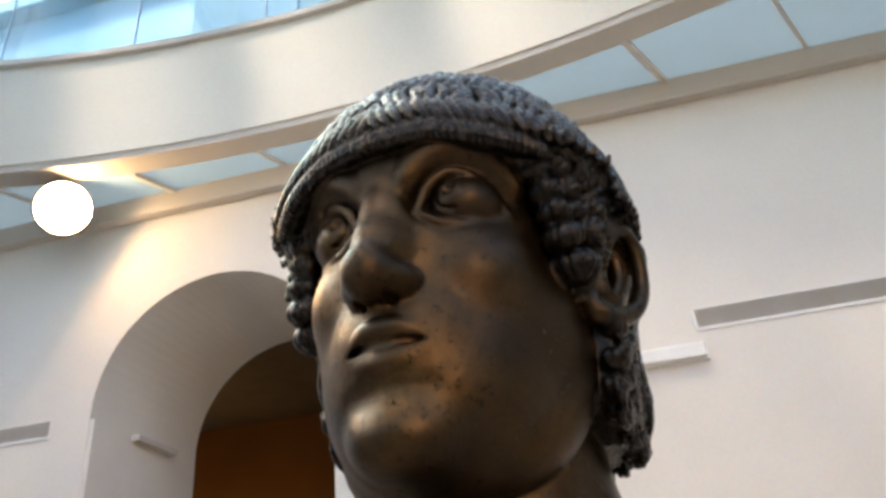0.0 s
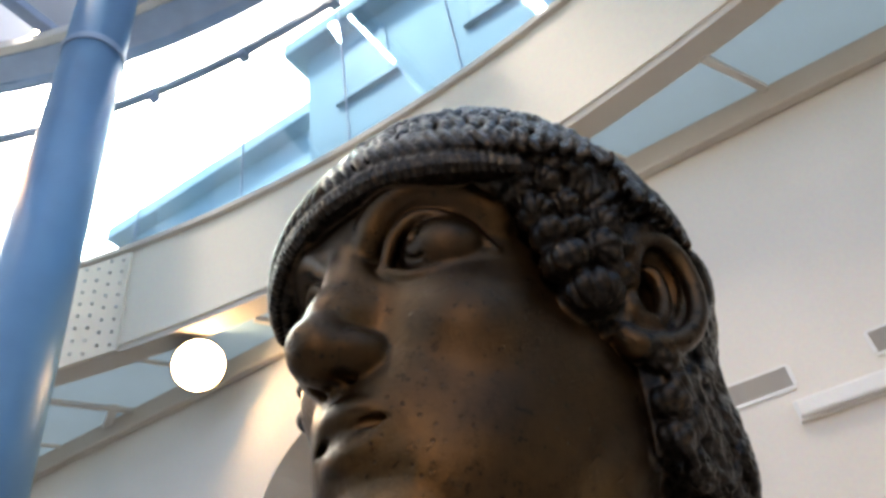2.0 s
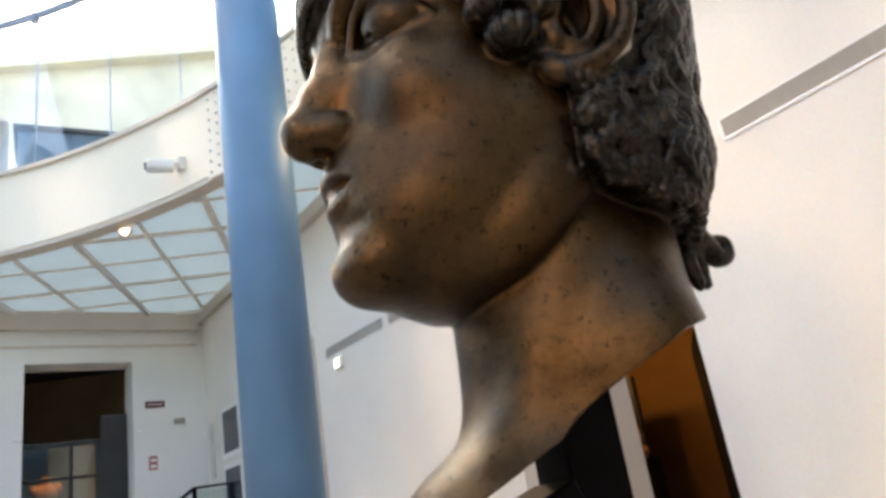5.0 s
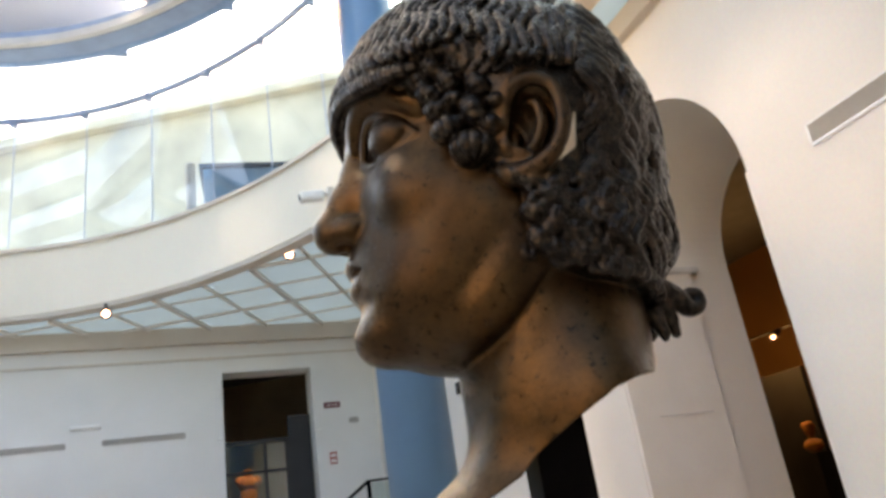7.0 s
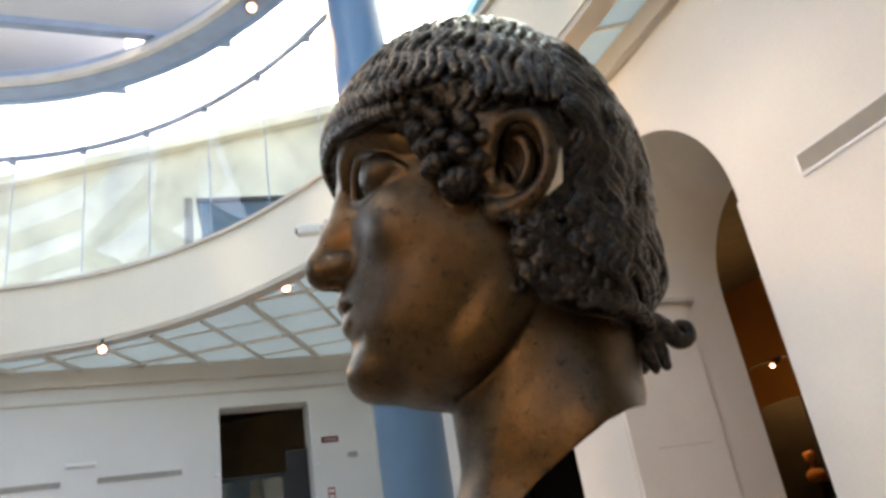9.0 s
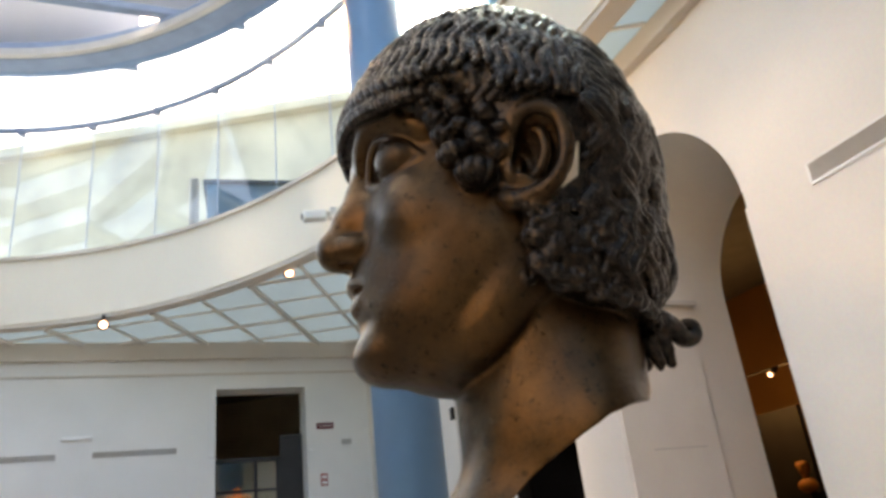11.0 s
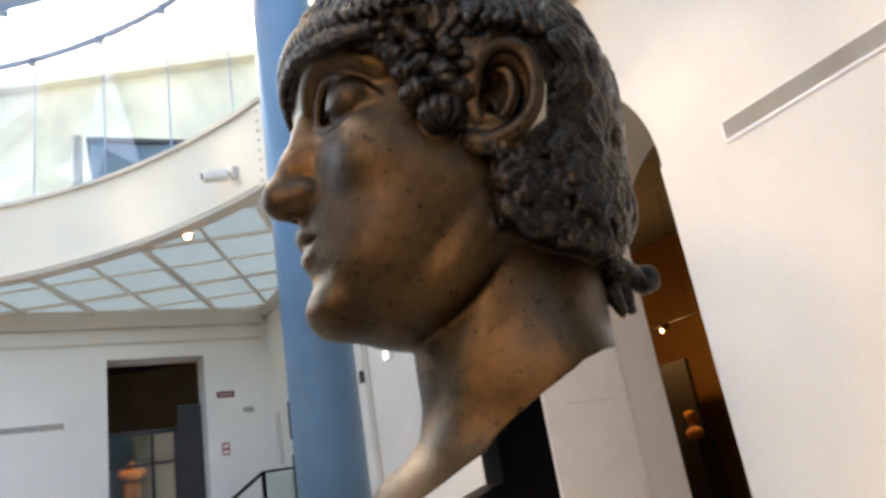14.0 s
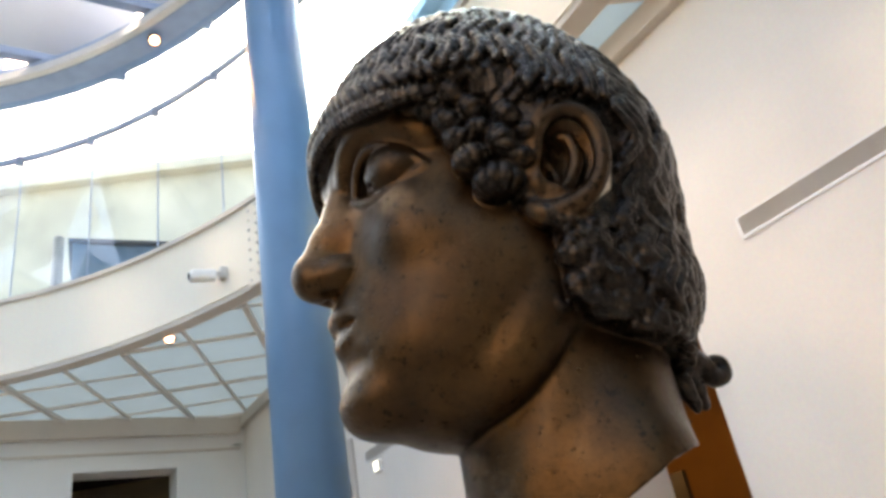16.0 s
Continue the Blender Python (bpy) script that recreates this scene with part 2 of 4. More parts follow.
def window(lo, hi, pad):
    s = []
    for ax, a, b in zip((U, V, W), lo, hi):
        i, j = np.searchsorted(ax, (a - pad, b + pad))
        s.append(slice(max(int(i) - 1, 0), max(int(j) + 1, 1)))
    return tuple(s), (U[s[0]][:, None, None], V[s[1]][None, :, None], W[s[2]][None, None, :])


def smin(a, b, k):
    h = np.maximum(k - np.abs(a - b), 0) / k
    return np.minimum(a, b) - h * h * k * 0.25


def smax(a, b, k):
    return -smin(-a, -b, k)


def ell_d(g, c, r, tilt=0.0):
    x, y, z = g[0] - c[0], g[1] - c[1], g[2] - c[2]
    if tilt:
        ct, st = math.cos(tilt), math.sin(tilt)
        x, z = x * ct + z * st, z * ct - x * st
    p = np.sqrt((x / r[0]) ** 2 + (y / r[1]) ** 2 + (z / r[2]) ** 2)
    q = np.sqrt((x / r[0] ** 2) ** 2 + (y / r[1] ** 2) ** 2 + (z / r[2] ** 2) ** 2)
    return p * (p - 1.0) / np.maximum(q, 1e-4)


def cap_d(g, a, b, ra, rb):
    a, b = np.array(a, dtype=np.float32), np.array(b, dtype=np.float32)
    d = b - a
    x, y, z = g[0] - a[0], g[1] - a[1], g[2] - a[2]
    t = np.clip((x * d[0] + y * d[1] + z * d[2]) / max(float(d @ d), 1e-9), 0, 1)
    return np.sqrt((x - t * d[0]) ** 2 + (y - t * d[1]) ** 2 + (z - t * d[2]) ** 2) - (ra + (rb - ra) * t)


def add_ell(D, c, r, k=0.02, tilt=0.0, cut=False):
    m = max(r)
    s, g = window([v - m for v in c], [v + m for v in c], k + 0.02)
    d = ell_d(g, c, r, tilt)
    D[s] = smax(D[s], -d, k) if cut else smin(D[s], d, k)


def add_path(D, pts, k=0.012, cut=False):
    """A rounded cord through points (u, v, w, radius)."""
    for p, q in zip(pts, pts[1:]):
        m = max(p[3], q[3])
        s, g = window([min(a, b) - m for a, b in zip(p[:3], q[:3])], [max(a, b) + m for a, b in zip(p[:3], q[:3])], k + 0.02)
        d = cap_d(g, p[:3], q[:3], p[3], q[3])
        D[s] = smax(D[s], -d, k) if cut else smin(D[s], d, k)


def bend(pts, n=6):
    """A smooth cord through a few points."""
    out = []
    P = [np.array(p, dtype=float) for p in pts]
    P = [2 * P[0] - P[1]] + P + [2 * P[-1] - P[-2]]
    for i in range(1, len(P) - 2):
        for j in range(n):
            t = j / n
            out.append(tuple(0.5 * (2 * P[i] + (P[i + 1] - P[i - 1]) * t + (2 * P[i - 1] - 5 * P[i] + 4 * P[i + 1] - P[i + 2]) * t * t
                             + (3 * P[i] - P[i - 1] - 3 * P[i + 1] + P[i + 2]) * t ** 3)))
    out.append(tuple(P[-2]))
    return out


CAP_C, CAP_R = (0.004, 0.0, 0.150), (0.604, 0.600, 0.812)


def flank(w):
    """The hair is widest above the ears and draws in below them."""
    t = np.clip((w - 0.02) / 0.28, 0, 1)
    return (0.520 + 0.085 * t * t * (3 - 2 * t)) / 0.600


def cap_point(a, p, lift):
    """A point of the hair cap at the angle a from the crown, which lies a little behind the top, and the angle p round it."""
    x, y, z = math.sin(a) * math.cos(p), math.sin(a) * math.sin(p), math.cos(a)
    c, s = math.cos(-0.30), math.sin(-0.30)
    x, z = x * c + z * s, z * c - x * s
    return CAP_C[0] + (CAP_R[0] + lift) * x, (CAP_R[1] + lift) * y * float(flank(CAP_C[2] + CAP_R[2] * z)), CAP_C[2] + (CAP_R[2] + lift) * z


NAPE_U, NAPE_W = (-0.50, -0.32, -0.14, 0.03), (-0.385, -0.350, -0.316, -0.225)


def head_field():
    full = (U[:, None, None], V[None, :, None], W[None, None, :])
    # face and skull
    D = ell_d(full, (0.04, 0, 0.33), (0.45, 0.365, 0.45))
    D = smin(D, ell_d(full, (0.06, 0, 0.03), (0.435, 0.395, 0.47)), 0.08)
    D = smin(D, ell_d(full, (0.20, 0, -0.215), (0.325, 0.295, 0.275)), 0.10)
    add_ell(D, (0.02, 0.0, -0.08), (0.25, 0.390, 0.29), 0.08)
    # the square corner of the jaw
    add_path(D, bend([(-0.010, 0.288, -0.110, 0.046), (0.050, 0.284, -0.205, 0.046), (0.120, 0.245, -0.300, 0.046), (0.205, 0.175, -0.368, 0.046)], 4), 0.09)
    # neck, flaring to the front tip, with the slanting broken edge
    neck = ell_d(full, (-0.055, 0, -0.55), (0.275, 0.285, 0.85))
    neck = smin(neck, ell_d(full, (-0.14, 0, -0.66), (0.235, 0.42, 0.36)), 0.12)
    neck = smin(neck, ell_d(full, (-0.16, 0, -0.33), (0.26, 0.335, 0.42)), 0.10)
    neck = smin(neck, ell_d(full, (0.13, 0, -1.06), (0.33, 0.30, 0.22), 0.35), 0.20)
    neck = smin(neck, cap_d(full, (-0.06, 0.285, -0.12), (0.17, 0.07, -0.92), 0.055, 0.05), 0.08)
    d = full[0] + 0.30
    line = np.where(d < 0.443, -0.61 - 0.12 * d - 0.95 * d * d, -0.849 - 0.50 * (d - 0.443))
    edge = full[2] - line + 0.006 * np.sin(37 * full[0] + 23 * full[1]) + 0.008 * np.sin(11 * full[0] + 31 * full[1])
    edge = np.where(d < 0.0, full[2] + 0.61 - 0.5 * d, edge)
    shell = smax(neck, -(neck + 0.035), 0.01)
    low = np.where(full[2] < -0.52, shell, neck)
    neck = smax(low, -edge, 0.012)
    D = smin(D, neck, 0.014)
    del neck, low, shell
    # chin, muzzle, cheeks, forehead
    add_ell(D, (0.438, 0, -0.345), (0.114, 0.140, 0.095), 0.05)
    add_ell(D, (0.398, 0, -0.085), (0.140, 0.165, 0.15), 0.06)
    add_ell(D, (0.315, 0.195, 0.085), (0.115, 0.10, 0.10), 0.09)
    add_ell(D, (0.36, 0.0, 0.42), (0.125, 0.27, 0.15), 0.10)
    add_path(D, [(0.578, 0.0, -0.248, 0.040), (0.525, 0.12, -0.248, 0.018)], 0.035, cut=True)
    # folds beside the nose and the pad below the corner of the mouth
    add_path(D, bend([(0.440, 0.108, 0.010, 0.010), (0.437, 0.130, -0.040, 0.018), (0.412, 0.148, -0.100, 0.018), (0.388, 0.156, -0.160, 0.010)], 4), 0.04)
    # nose: a long straight bridge, a heavy drooping tip and full wings
    add_path(D, [(0.440, 0, 0.345, 0.048), (0.466, 0, 0.270, 0.050), (0.530, 0, 0.140, 0.054), (0.590, 0, 0.045, 0.051), (0.588, 0, 0.026, 0.049)], 0.05)
    add_ell(D, (0.545, 0.0, 0.022), (0.080, 0.066, 0.046), 0.04)
    add_ell(D, (0.450, 0.0, 0.150), (0.088, 0.088, 0.150), 0.06)
    add_path(D, bend([(0.560, 0.040, 0.028, 0.036), (0.522, 0.056, 0.026, 0.038), (0.492, 0.062, 0.032, 0.030)], 3), 0.025)
    add_ell(D, (0.548, 0.040, -0.026), (0.034, 0.014, 0.012), 0.008, cut=True)
    add_path(D, [(0.556, 0, -0.040, 0.006), (0.560, 0, -0.070, 0.007)], 0.02, cut=True)
    # lips, parted by a line that turns down at the corners
    add_path(D, bend([(0.468, 0.108, -0.124, 0.010), (0.502, 0.074, -0.106, 0.022), (0.522, 0.028, -0.094, 0.028), (0.522, -0.028, -0.094, 0.028)]), 0.012)
    add_path(D, bend([(0.466, 0.104, -0.150, 0.010), (0.496, 0.064, -0.168, 0.026), (0.512, 0.0, -0.174, 0.032), (0.496, -0.064, -0.168, 0.026)]), 0.012)
    add_ell(D, (0.452, 0.108, -0.196), (0.030, 0.032, 0.034), 0.03)
    add_path(D, bend([(0.440, 0.146, -0.176, 0.008), (0.472, 0.124, -0.146, 0.012), (0.512, 0.086, -0.132, 0.012), (0.548, 0.034, -0.136, 0.010), (0.554, -0.02, -0.138, 0.010)]), 0.005, cut=True)
    # brow, socket and eye
    add_ell(D, (0.470, 0.190, 0.298), (0.070, 0.112, 0.088), 0.055, cut=True)
    add_path(D, bend([(0.474, 0.062, 0.325, 0.016), (0.466, 0.105, 0.398, 0.026), (0.432, 0.190, 0.434, 0.034), (0.358, 0.264, 0.412, 0.035), (0.282, 0.312, 0.335, 0.026)]), 0.034)
    add_ell(D, (0.343, 0.182, 0.284), (0.108, 0.108, 0.098), 0.008)
    add_path(D, bend([(0.462, 0.088, 0.246, 0.012), (0.454, 0.126, 0.326, 0.016), (0.432, 0.185, 0.362, 0.018), (0.384, 0.246, 0.334, 0.018), (0.306, 0.292, 0.250, 0.015)]), 0.005)
    add_path(D, bend([(0.462, 0.088, 0.244, 0.012), (0.443, 0.138, 0.212, 0.013), (0.420, 0.183, 0.202, 0.014), (0.375, 0.235, 0.214, 0.014), (0.306, 0.292, 0.244, 0.015)]), 0.010)
    add_ell(D, (0.452, 0.178, 0.308), (0.020, 0.020, 0.022), 0.004, cut=True)
    add_path(D, bend([(0.442, 0.136, 0.318, 0.006), (0.444, 0.142, 0.266, 0.006), (0.438, 0.178, 0.244, 0.006), (0.420, 0.216, 0.266, 0.006), (0.416, 0.222, 0.318, 0.006)]), 0.004, cut=True)
    skin = D.copy()
    # hair: a thick cap, the mass over the nape and the rope of curls below the ear
    fk = flank(full[2])
    hair = ell_d((full[0], full[1] / fk, full[2]), CAP_C, CAP_R) + 0.026
    hair = smin(hair, ell_d(full, (-0.24, 0, -0.17), (0.31, 0.435, 0.25)) + 0.016, 0.06)
    hair = smin(hair, ell_d(full, (-0.20, 0, -0.20), (0.25, 0.470, 0.42)) + 0.016, 0.05)
    hair = smin(hair, ell_d(full, (-0.075, 0.32, -0.12), (0.135, 0.125, 0.19)), 0.06)
    # where the hair stops: above the forehead, before the ear, below the nape
    v, w, u = full[1], full[2], full[0]
    front = 0.475 - 0.30 * np.maximum(v - 0.15, 0) - w
    side = u - (0.235 + 0.20 * np.clip(w - 0.30, -0.3, 0.1)) - 6.0 * np.maximum(w - 0.375, 0)
    low = np.where(w < 0.03, u - 0.045, -1.0)
    nape = np.interp(U, NAPE_U, NAPE_W).astype(np.float32)[:, None, None] - w
    stop = np.maximum(np.minimum(front, u - 0.24), np.maximum(np.maximum(side, low), nape))
    hair = smax(hair, stop, 0.035)
    hair -= 0.034 * np.clip((-u - 0.08) / 0.22, 0, 1) * np.clip((w + 0.34) / 0.25, 0, 1)
    hair += 0.085 * np.clip((u - 0.03) / 0.15, 0, 1) * np.clip((0.42 - w) / 0.14, 0, 1)
    # how far out the hair stands over each place of the side
    reach = np.where((hair < 0).any(1), V[len(V) - 1 - np.argmax((hair < 0)[:, ::-1, :], axis=1)], 0.0)
    for _ in range(4):
        reach[1:-1, 1:-1] = (reach[:-2, 1:-1] + reach[2:, 1:-1] + reach[1:-1, :-2] + reach[1:-1, 2:] + 2 * reach[1:-1, 1:-1]) / 6

    def out_at(uu, ww):
        i = min(max(int((uu - U[0]) / H), 0), len(U) - 1)
        j = min(max(int((ww - W[0]) / H), 0), len(W) - 1)
        return float(reach[i, j])

    def nape_at(uu):
        return float(np.interp(uu, NAPE_U, NAPE_W))

    hair += 0.011
    comb = random.Random(11)
    # long waved locks combed from the crown to the fringe and the temples, row over row
    th, row = 0.06, 0
    while th < 1.75:
        n = max(6, round(math.pi * 0.57 * math.sin(min(th + 0.2, 1.6)) / 0.036))
        for i in range(n + 1):
            ph0 = math.pi * (i + 0.5 * (row % 2) + comb.uniform(-0.14, 0.14)) / n
            long, grow = comb.uniform(0.30, 0.44), comb.uniform(0.85, 1.15)
            phase = 1.6 * math.sin(2.2 * ph0) + 1.3 * row + comb.uniform(-0.8, 0.8)
            pts = []
            for j in range(12):
                t = j / 11
                a = th + long * t
                sway = 0.015 * math.sin(a * 19.0 + phase) - 0.034 * (max(t - 0.55, 0) / 0.45) ** 2
                p = cap_point(a, ph0 + sway / (0.57 * max(math.sin(a), 0.22)), -0.020 + 0.020 * math.sin(math.pi * min(1.0, 0.15 + 0.8 * t)) + comb.uniform(-0.0015, 0.0015))
                if p[0] < -0.20 and p[2] < 0.62:
                    break
                if p[2] < (0.530 - 0.30 * max(abs(p[1]) - 0.15, 0) if p[0] > 0.12 else 0.30) or (p[0] > 0.20 and p[2] < 0.43):
                    break
                pts.append((*p, 0.0150 * grow * (0.30 + 0.80 * math.sin(math.pi * (0.14 + 0.80 * t)))))
            if len(pts) > 3:
                # a lock that meets the fringe ends in a small hook
                if len(pts) < 12 and pts[-1][0] > 0.15:
                    e = pts[-1]
                    pts.append((e[0] - 0.006, e[1] + 0.022, e[2] - 0.004, 0.010))
                    pts.append((e[0] - 0.004, e[1] + 0.030, e[2] + 0.012, 0.007))
                add_path(hair, pts, 0.003)
        th += 0.17
        row += 1

    # rolled fringe with close comb lines across it
    def rim(al, lift, ww):
        k = math.sqrt(max(1 - ((ww - CAP_C[2]) / CAP_R[2]) ** 2, 0.0))
        return CAP_C[0] + (CAP_R[0] * k + lift) * math.cos(al), (CAP_R[1] * k + lift) * math.sin(al), ww

    def rim_w(al):
        return 0.478 - 0.30 * max(0.5 * math.sin(al) - 0.15, 0)
    roll, al = [], 0.0
    while al < 1.00:
        roll.append((*rim(al, -0.040, rim_w(al)), 0.036 - 0.020 * max(0.0, min(1.0, (al - 0.62) / 0.38))))
        al += 0.06
    add_path(hair, [(roll[0][0], -0.02, roll[0][2], 0.036)] + roll, 0.02)
    al = 0.012
    while al < 0.92:
        size = 1.0 - 0.35 * max(0.0, (al - 0.62) / 0.38)
        pts = []
        for j in range(7):
            b = 1.75 - 2.9 * j / 6
            pts.append((*rim(al + 0.010 * j / 6 + comb.uniform(-0.002, 0.002), -0.042 + 0.038 * size * math.cos(b), rim_w(al) + 0.042 * size * math.sin(b)), 0.0098))
        add_path(hair, pts, 0.002)
        al += comb.uniform(0.030, 0.038)
    # hooked lock ends standing in a row above the roll
    al = 0.03
    while al < 1.0:
        z, b = rim_w(al) + 0.030, comb.uniform(0.9, 1.15)
        add_path(hair, bend([(*rim(al - 0.02, 0.000, z + 0.105), 0.010), (*rim(al - 0.030 * b, 0.006, z + 0.062), 0.015), (*rim(al - 0.004, 0.008, z + 0.022), 0.014), (*rim(al + 0.018 * b, 0.004, z - 0.004), 0.011), (*rim(al + 0.034, 0.000, z - 0.010), 0.006)], 3), 0.003)
        al += comb.uniform(0.055, 0.070)
    # knotted curls before the ear, each wound of a few strands
    rnd = random.Random(4)

    def knot(c, r, lean, n):
        """A curl like a ribbed bud: strands run from end to end over a round body whose axis leans in the plane of the side."""
        s, g = window([q - 1.25 * r for q in c], [q + 1.25 * r for q in c], 0.01)
        x, y, z = g[0] - c[0], g[1] - c[1], g[2] - c[2]
        ct, st = math.cos(lean), math.sin(lean)
        x, z = x * ct + z * st, z * ct - x * st
        turn = np.arctan2(x, y)
        d = np.sqrt((x / 1.08) ** 2 + y ** 2 + (z / 0.88) ** 2) - r * (0.86 + 0.20 * np.sqrt(np.abs(np.cos(turn * n * 0.5 + 0.5 * z / r))) * np.sqrt(np.maximum(1 - (z / r) ** 2, 0)))
        hair[s] = smin(hair[s], d, 0.004)

    for c, r, lean, n in (((0.338, 0.355, 0.418), 0.034, 0.9, 7), ((0.300, 0.392, 0.372), 0.040, 0.9, 7), ((0.268, 0.408, 0.312), 0.042, 0.5, 8), ((0.252, 0.418, 0.248), 0.042, 0.3, 8),
                          ((0.236, 0.428, 0.178), 0.050, -0.5, 8), ((0.168, 0.430, 0.112), 0.064, 0.0, 9), ((0.160, 0.478, 0.208), 0.046, 1.2, 7), ((0.205, 0.455, 0.262), 0.036, 0.2, 7),
                          ((0.112, 0.472, 0.160), 0.040, 0.3, 7), ((0.288, 0.415, 0.418), 0.038, 0.9, 7), ((0.255, 0.440, 0.388), 0.040, 0.7, 7), ((0.215, 0.450, 0.330), 0.040, 1.0, 7), ((0.135, 0.490, 0.285), 0.042, 0.9, 7), ((0.092, 0.500, 0.225), 0.030, 0.0, 6)):
        add_ell(hair, (c[0], c[1] - r * 0.6, c[2]), (r * 0.8, r * 0.8, r * 0.8), 0.02)
        knot(c, r, lean, n)
    # large crescent locks that sweep over the temple and above the ear
    for row, (w0, drop) in enumerate(((0.575, 0.16), (0.515, 0.16), (0.450, 0.14))):
        for i in range(9):
            u0 = 0.315 - 0.050 * i - 0.030 * row + comb.uniform(-0.006, 0.006)
            ww0 = w0 - 0.10 * max(u0 - 0.15, 0)
            if ww0 - drop < 0.29 and -0.14 < u0 < 0.11:
                drop_here = ww0 - 0.30
            else:
                drop_here = drop
            for k in (0, 1, 2):
                pts = []
                for j in range(9):
                    s = j / 8
                    uu = u0 - 0.016 * k - 0.034 * math.sin(math.pi * s * 0.95) + 0.034 * max(s - 0.65, 0) / 0.35
                    ww = ww0 - drop_here * s + 0.008 * k
                    o = out_at(uu, ww)
                    if o < 0.12:
                        break
                    pts.append((uu, o + 0.004 * (k == 1), ww, 0.0135 * (0.5 + 0.7 * math.sin(math.pi * (0.12 + 0.78 * s)))))
                if len(pts) > 4:
                    add_path(hair, pts, 0.003)
    # waving tendrils that fall over the side behind the ear and down to the nape, tangled layer on layer
    for i in range(210):
        u0, w0 = rnd.uniform(-0.62, -0.02), rnd.uniform(-0.30, 0.80)
        if (u0 > -0.14 and w0 > 0.02) or out_at(u0, w0) < 0.10:
            continue
        wave, size = rnd.uniform(0.022, 0.036), rnd.uniform(0.0105, 0.0145)
        ph0 = 1.8 * math.sin(9.0 * u0) + 2.0 * math.sin(5.0 * w0) + rnd.uniform(-0.7, 0.7)
        long, lean = rnd.uniform(0.18, 0.30), rnd.uniform(-0.10, 0.30) + 0.5 * max(0.0, 0.05 - w0)
        lift, curl = rnd.uniform(-0.006, 0.012), rnd.choice((-1, 1)) * rnd.uniform(0.01, 0.045)
        for k in (-1, 0, 1):
            pts = []
            for j in range(12):
                t = j / 11
                ww = w0 - long * t * (1 - 0.06 * k) + curl * 0.4 * max(t - 0.7, 0) / 0.3
                uu = u0 + k * 0.017 * (1.1 - 0.7 * t) - lean * long * t + wave * math.sin(ph0 + 6.2 * t * long / 0.17) + curl * (max(t - 0.65, 0) / 0.35) ** 2
                o = out_at(uu, ww)
                if ww < nape_at(uu) - 0.004 or o < 0.08 or (uu > -0.150 and ww > -0.01):
                    break
                pts.append((uu, o + lift - 0.008 + 0.004 * (k == 0) + 0.010 * math.sin(math.pi * min(1.0, 0.1 + t)), ww, size * (0.40 + 0.70 * math.sin(math.pi * (0.14 + 0.78 * t)))))
            if len(pts) > 3 and all(abs(p[1] - q[1]) < 0.05 for p, q in zip(pts, pts[1:])):
                add_path(hair, pts, 0.003)
    # the rope of wound curls below the ear
    for i, (uu, ww) in enumerate(((0.020, -0.030), (-0.045, -0.045), (-0.010, -0.095), (0.022, -0.125), (-0.070, -0.115), (-0.025, -0.165), (0.016, -0.195), (-0.085, -0.185), (-0.045, -0.235), (-0.110, -0.255))):
        o = out_at(min(uu, 0.0), ww)
        knot((uu, o - 0.014, ww), 0.038 + 0.005 * (i % 2), 0.9 * math.sin(2.3 * i), 6)
    # tight ring curls below the ear and along the nape
    for i in range(60):
        uu, ww = rnd.uniform(-0.20, 0.035), rnd.uniform(-0.29, -0.02)
        if i >= 34:
            uu = 0.03 - 0.50 * (i - 34) / 25
            ww = nape_at(uu) + 0.020
        o = out_at(uu, ww + 0.01)
        if ww < nape_at(uu) or o < 0.1:
            continue
        b, r, way = rnd.uniform(0, 6.3), rnd.uniform(0.017, 0.026), rnd.choice((-1, 1))
        pts = []
        for j in range(9):
            s = j / 8
            q = r * (1.25 - 0.75 * s)
            pts.append((uu + q * math.cos(b + way * 5.2 * s), o + 0.002 + 0.014 * s, ww + q * math.sin(b + way * 5.2 * s), 0.0125 - 0.003 * s))
        add_path(hair, pts, 0.003)
    # the broken curl and two stubs at the end of the nape
    add_path(hair, bend([(-0.43, 0.19, -0.33, 0.05), (-0.49, 0.19, -0.355, 0.032), (-0.520, 0.19, -0.392, 0.024), (-0.560, 0.19, -0.384, 0.021), (-0.564, 0.19, -0.348, 0.017), (-0.535, 0.19, -0.338, 0.014)]), 0.01)
    add_path(hair, [(-0.42, 0.17, -0.34, 0.05), (-0.452, 0.18, -0.420, 0.028), (-0.458, 0.19, -0.468, 0.017)], 0.01)
    add_path(hair, [(-0.39, 0.20, -0.40, 0.035), (-0.405, 0.215, -0.470, 0.018), (-0.402, 0.22, -0.488, 0.011)], 0.01)
    D = smin(skin, hair, 0.008)
    # ear: a thin turned rim, the inner ridge, a deep hollow and a full lobe
    s, g = window((-0.20, 0.36, -0.10), (0.18, 0.66, 0.42), 0.0)
    D[s] = smax(D[s], -ell_d(g, (-0.010, 0.60, 0.135), (0.108, 0.130, 0.175)), 0.015)
    add_ell(D, (-0.002, 0.43, 0.12), (0.085, 0.085, 0.14), 0.03)
    add_ell(D, (-0.008, 0.540, 0.150), (0.078, 0.090, 0.118), 0.010, cut=True)
